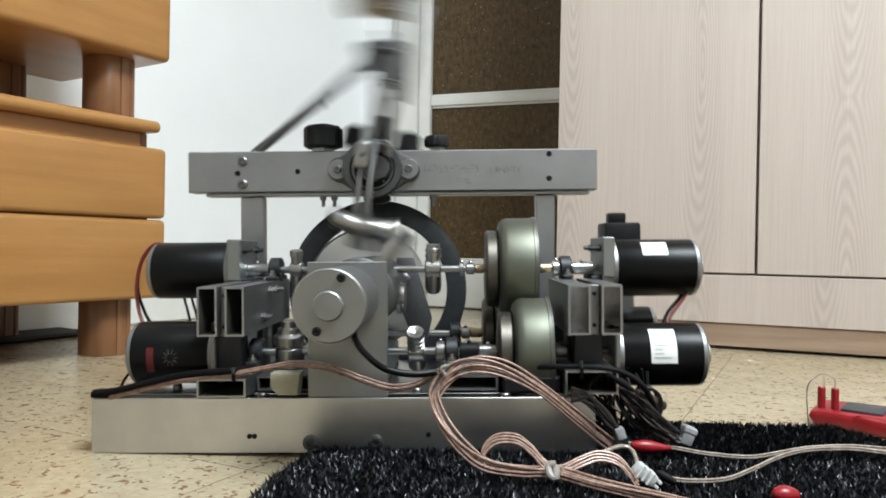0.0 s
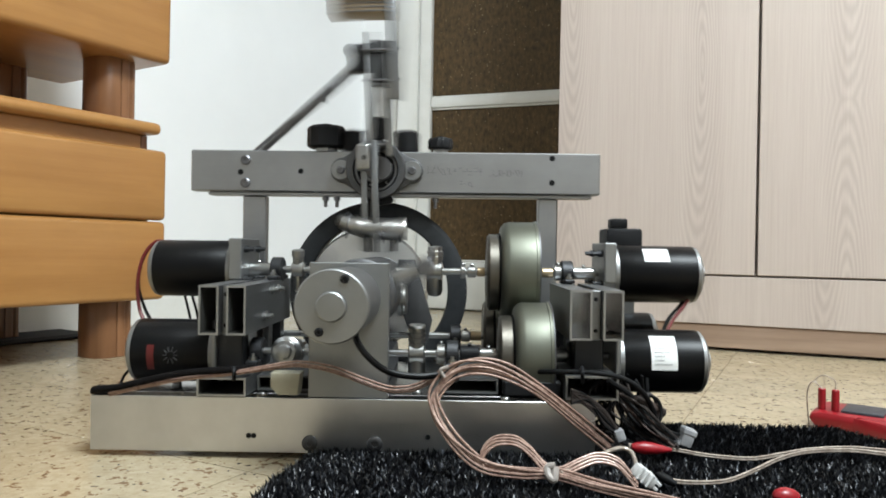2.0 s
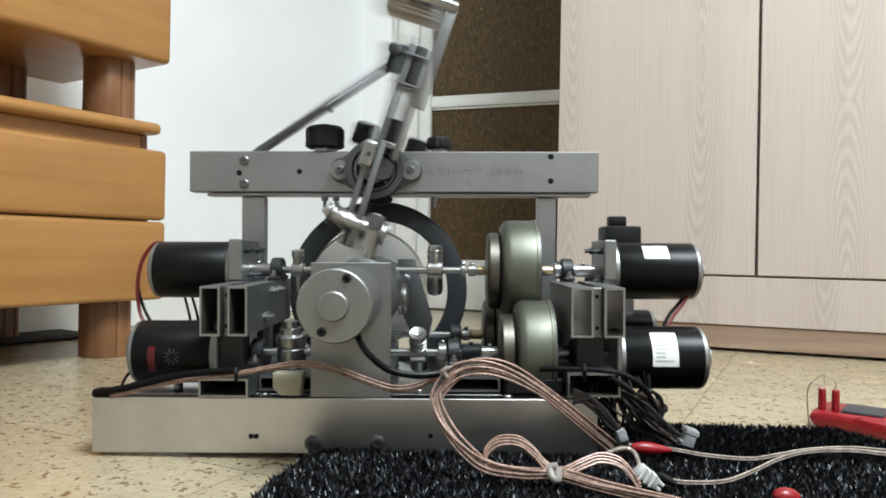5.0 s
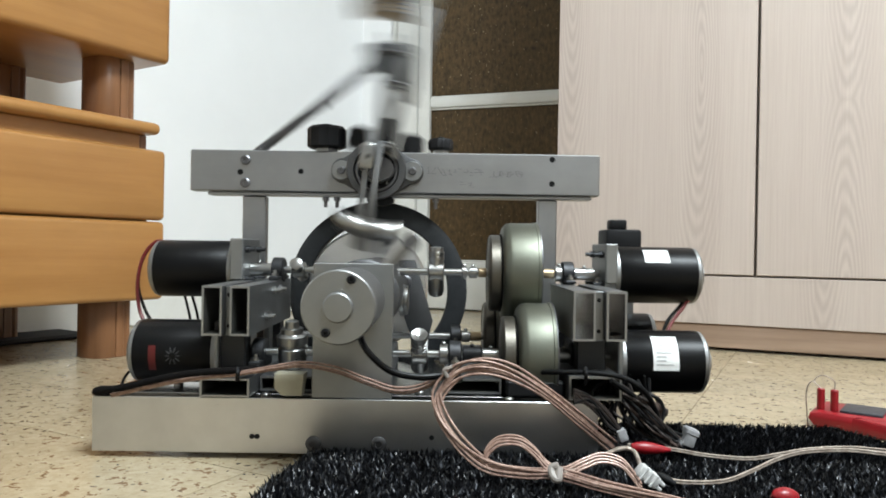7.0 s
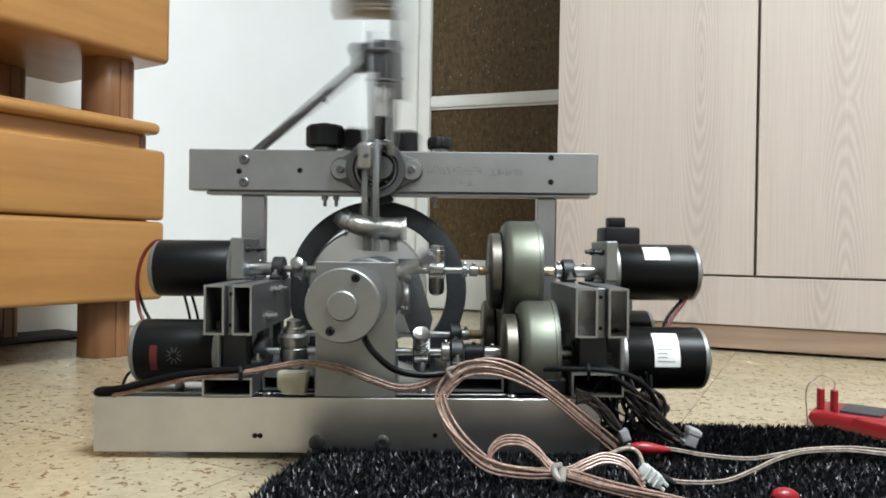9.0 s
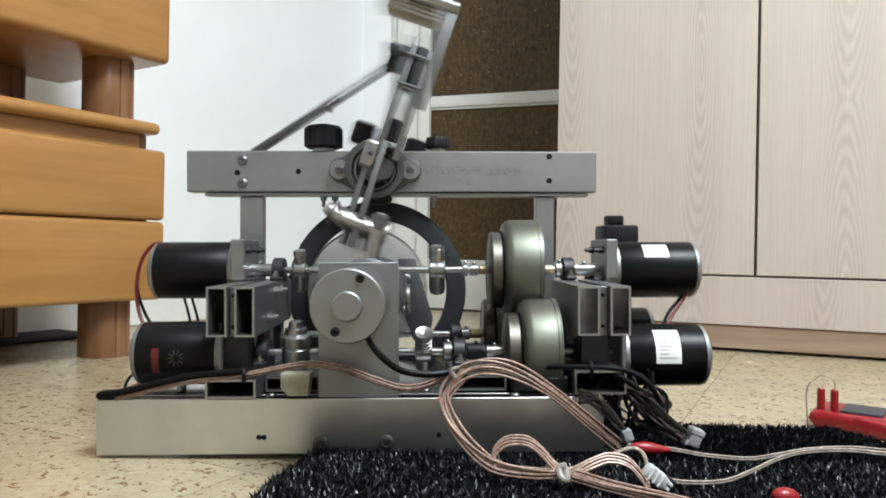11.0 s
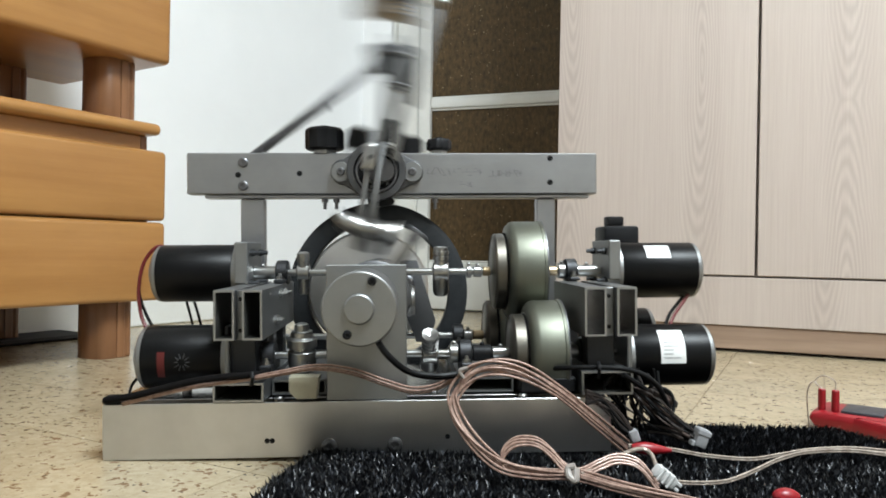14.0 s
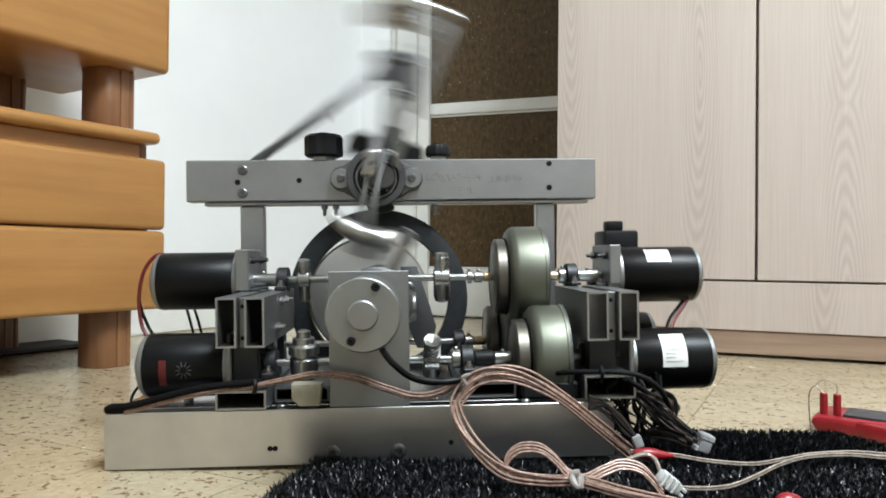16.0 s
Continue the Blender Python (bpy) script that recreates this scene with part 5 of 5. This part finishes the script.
def meter():
    m = frame_at((0.366, 0.708, 0.0), (0.80, -0.60, 0))
    ob = thing("test_meter", "red rubber-cased test meter lying on the floor", "meter", m)
    bm = B()
    out = [(-0.005, 0.009), (0.002, 0.0), (0.19, 0.0), (0.196, 0.01), (0.19, 0.0185), (0.05, 0.016), (0.03, 0.016), (0.004, 0.0168), (-0.003, 0.0145)]
    slab(bm, out, 0.0, 0.066, "xz", 0.004)
    slab(bm, [(0.034, 0.0), (0.066, -0.015), (0.19, -0.015), (0.19, 0.003), (0.034, 0.003)], 0.0, 0.0155, "xy", 0.003)
    part("case", bm, RED_PLASTIC, ob)
    bm = B()
    box(bm, 0.0215, 0.058, 0.012, 0.056, 0.0145, 0.0186, 0.0012, 2)
    part("face", bm, GREY_PLASTIC, ob, "dark grey meter face")
    for x in (0.0045, 0.0165):
        bm = B()
        rod(bm, (x, 0.015, 0.0160), (x, 0.015, 0.0375), 0.0036, 16, 0.001)
        part("plug", bm, RED_PLASTIC, ob, "red banana plug")
    bm = B()
    wire(bm, [(0.0045, 0.015, 0.037), (-0.002, 0.016, 0.044), (0.005, 0.017, 0.050), (0.0155, 0.016, 0.046), (0.0165, 0.015, 0.037)], 0.0007, 6, 8)
    wire(bm, [(0.0045, 0.015, 0.037), (-0.004, 0.015, 0.043), (-0.009, 0.016, 0.031), (-0.008, 0.02, 0.0)], 0.0007, 6, 8)
    part("lead", bm, WIRE_PALE, ob)


CABLE = cable_bundle()
LEAD = lead_pair()
PLUGS = loose_plugs()
red_clip()
meter()

# ---- floor tiles ----


def floor():
    bm = B()
    slab(bm, [(-4, -3), (4, -3), (4, 4), (-4, 4)], -0.06, -0.0012, "xy")
    ob = tagged(part("floor", bm, GROUT), "polished beige terrazzo tile floor", "floor", kind="structure")
    size, h = 0.13, 0.0645
    bm = B()
    box(bm, -h, h, -h, h, -0.02, 0.0)
    me = mesh_of("tile", bm)
    me.materials.append(TERRAZZO)
    along, across = Vector((0.891, -0.454, 0)), Vector((0.454, 0.891, 0))
    start = CORNER - U * 3.6
    end = CORNER + DOOR_WAY * 2.6
    room_plan = [(start.x, start.y), (CORNER.x, CORNER.y), (end.x, end.y), ((end - U * 4.2).x, (end - U * 4.2).y)]
    rest = B()
    for i in range(-30, 31):
        for j in range(-30, 31):
            c = along * (0.0832 + size * i) + across * (0.4794 + size * j)
            near = [c + along * (a_ * h) + across * (b_ * h) for a_, b_ in ((0, 0), (1, 1), (1, -1), (-1, 1), (-1, -1))]
            if not any(inside(q_.x, q_.y, room_plan) for q_ in near):
                continue
            if c.y > 0.3 and -0.95 < c.x < 0.95:
                t_ = new("tile", me)
                t_.parent = ob
                t_.matrix_local = frame_at(c, along)
            else:
                box(rest, -h, h, -h, h, -0.02, 0.0, m=frame_at(c, along))
    part("tile_field", rest, TERRAZZO, ob)["kind"] = "stuff"


floor()

# ---- motion ----
DRIFT = [(0, -0.0775, -1.0), (1, -0.0782, -0.85), (2, -0.0784, -0.76), (3, -0.0785, -0.68), (4, -0.0772, -0.6), (6.5, -0.0747, -0.06), (7, -0.0748, 0.12), (7.5, -0.0735, 0.3), (8, -0.0727, 0.34),
         (8.5, -0.0717, 0.62), (9, -0.0720, 0.83), (11.5, -0.0680, 1.74), (12, -0.0668, 1.8), (12.5, -0.0650, 2.13), (13, -0.0653, 2.45), (13.5, -0.0652, 2.7), (14, -0.0624, 2.91), (14.5, -0.0617, 3.05),
         (15, -0.0609, 3.2), (15.5, -0.0608, 3.33), (16, -0.0607, 3.35)]
SHAKE = [(0, 0.0084, -1.44), (0.5, 0.009, -0.25), (1, 0.0089, -1.11), (1.5, 0.0086, -1.54), (2, 0.0091, -0.29), (2.5, 0.0094, -0.53), (3, 0.0084, -0.66), (3.5, 0.008, -1.49), (4, 0.0094, -0.71),
         (6.5, 0.0094, -1.06), (7, 0.0087, -0.18), (7.5, 0.0087, -1.38), (8, 0.009, -1.22), (8.5, 0.0079, -0.86), (9, 0.0099, -0.49), (11.5, 0.0095, -1.22), (12, 0.0093, -1.47), (12.5, 0.0082, -1.27),
         (13, 0.01, -0.61), (13.5, 0.0083, -0.64), (14, 0.0082, -1.32), (14.5, 0.0088, -1.45), (15, 0.0089, -0.21), (15.5, 0.0098, -0.68), (16, 0.0089, -1.35)]
TURNS = [(0, -0.25), (0.5, 3.634), (1, 7.962), (1.5, 11.799), (2, 15.608), (2.5, 19.553), (3, 23.907), (3.5, 27.823), (4, 31.5), (6.5, 52.553), (7, 56.746), (7.5, 60.924), (8, 64.622), (8.5, 68.601),
         (9, 72.645), (11.5, 93.0), (12, 96.728), (12.5, 100.759), (13, 104.576), (13.5, 108.9), (14, 112.772), (14.5, 116.759), (15, 120.585), (15.5, 124.885), (16, 128.81)]


def at_time(table, col, t):
    return float(np.interp(t, [r[0] for r in table], [r[col] for r in table]))


def motions():
    times = [i / FPS for i in range(16 * FPS + 1)]
    rows = {k: [] for k in ("rig", "arm", "spring", "spring_top", "rocker", "cable", "plug")}
    spin = [[] for _ in WEIGHTS]
    for t in times:
        buzz = math.sin(2 * math.pi * 8 * t)
        x, yaw = at_time(DRIFT, 1, t), at_time(DRIFT, 2, t)
        z, roll = at_time(SHAKE, 1, t), at_time(SHAKE, 2, t) + 0.22 * buzz
        turn = Matrix.Rotation(radians(yaw), 4, "Z") @ Matrix.Rotation(radians(roll), 4, "Y")
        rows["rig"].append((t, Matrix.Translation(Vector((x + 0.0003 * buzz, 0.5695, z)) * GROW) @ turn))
        c = at_time(TURNS, 1, t)
        swing = 7.3 + 13.2 * math.cos(2 * math.pi * c)
        rows["arm"].append((t, pose(*PIVOT, 0, swing, 0)))
        # the spring follows the anchor on the arm
        tip = Vector(PIVOT) + Matrix.Rotation(radians(swing), 3, "Y") @ Vector((-0.0195, 0, 0.111))
        d = tip - Vector(SPRING_FOOT)
        rows["spring"].append((t, Matrix.Translation(SPRING_FOOT) @ d.to_track_quat("X", "Z").to_matrix().to_4x4()))
        rows["spring_top"].append((t, Matrix.Translation(tip) @ (-d).to_track_quat("X", "Z").to_matrix().to_4x4()))
        rows["rocker"].append((t, pose(0.0043, 0.040, 0.1192, 0, 42 - 32 * math.cos(2 * math.pi * (c - 10 * t)), 0)))
        for (ob, usual, other, when), sp in zip(WEIGHTS, spin):
            near = max(0.0, 1 - min(abs(t - w) for w in when) / 0.5)
            lean = usual + (other - usual) * near + 3 * buzz
            sp.append((t, Matrix.Translation(ob.location) @ Matrix.Rotation(radians(lean), 4, "X")))
        dx = x + 0.0720
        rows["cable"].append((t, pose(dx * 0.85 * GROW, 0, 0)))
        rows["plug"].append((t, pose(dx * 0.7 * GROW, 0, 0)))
    walk(rig, rows["rig"])
    walk(ARM, rows["arm"])
    walk(SPRING[0], rows["spring"])
    walk(SPRING[1], rows["spring_top"])
    walk(ROCKER, rows["rocker"])
    for (ob, _, _, _), sp in zip(WEIGHTS, spin):
        walk(ob, sp)
    walk(CABLE, rows["cable"])
    for ob in PLUGS:
        walk(ob, rows["plug"])


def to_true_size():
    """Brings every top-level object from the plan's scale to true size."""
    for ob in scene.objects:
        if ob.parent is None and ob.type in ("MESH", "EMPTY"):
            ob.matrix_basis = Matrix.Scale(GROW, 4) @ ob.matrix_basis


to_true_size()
motions()
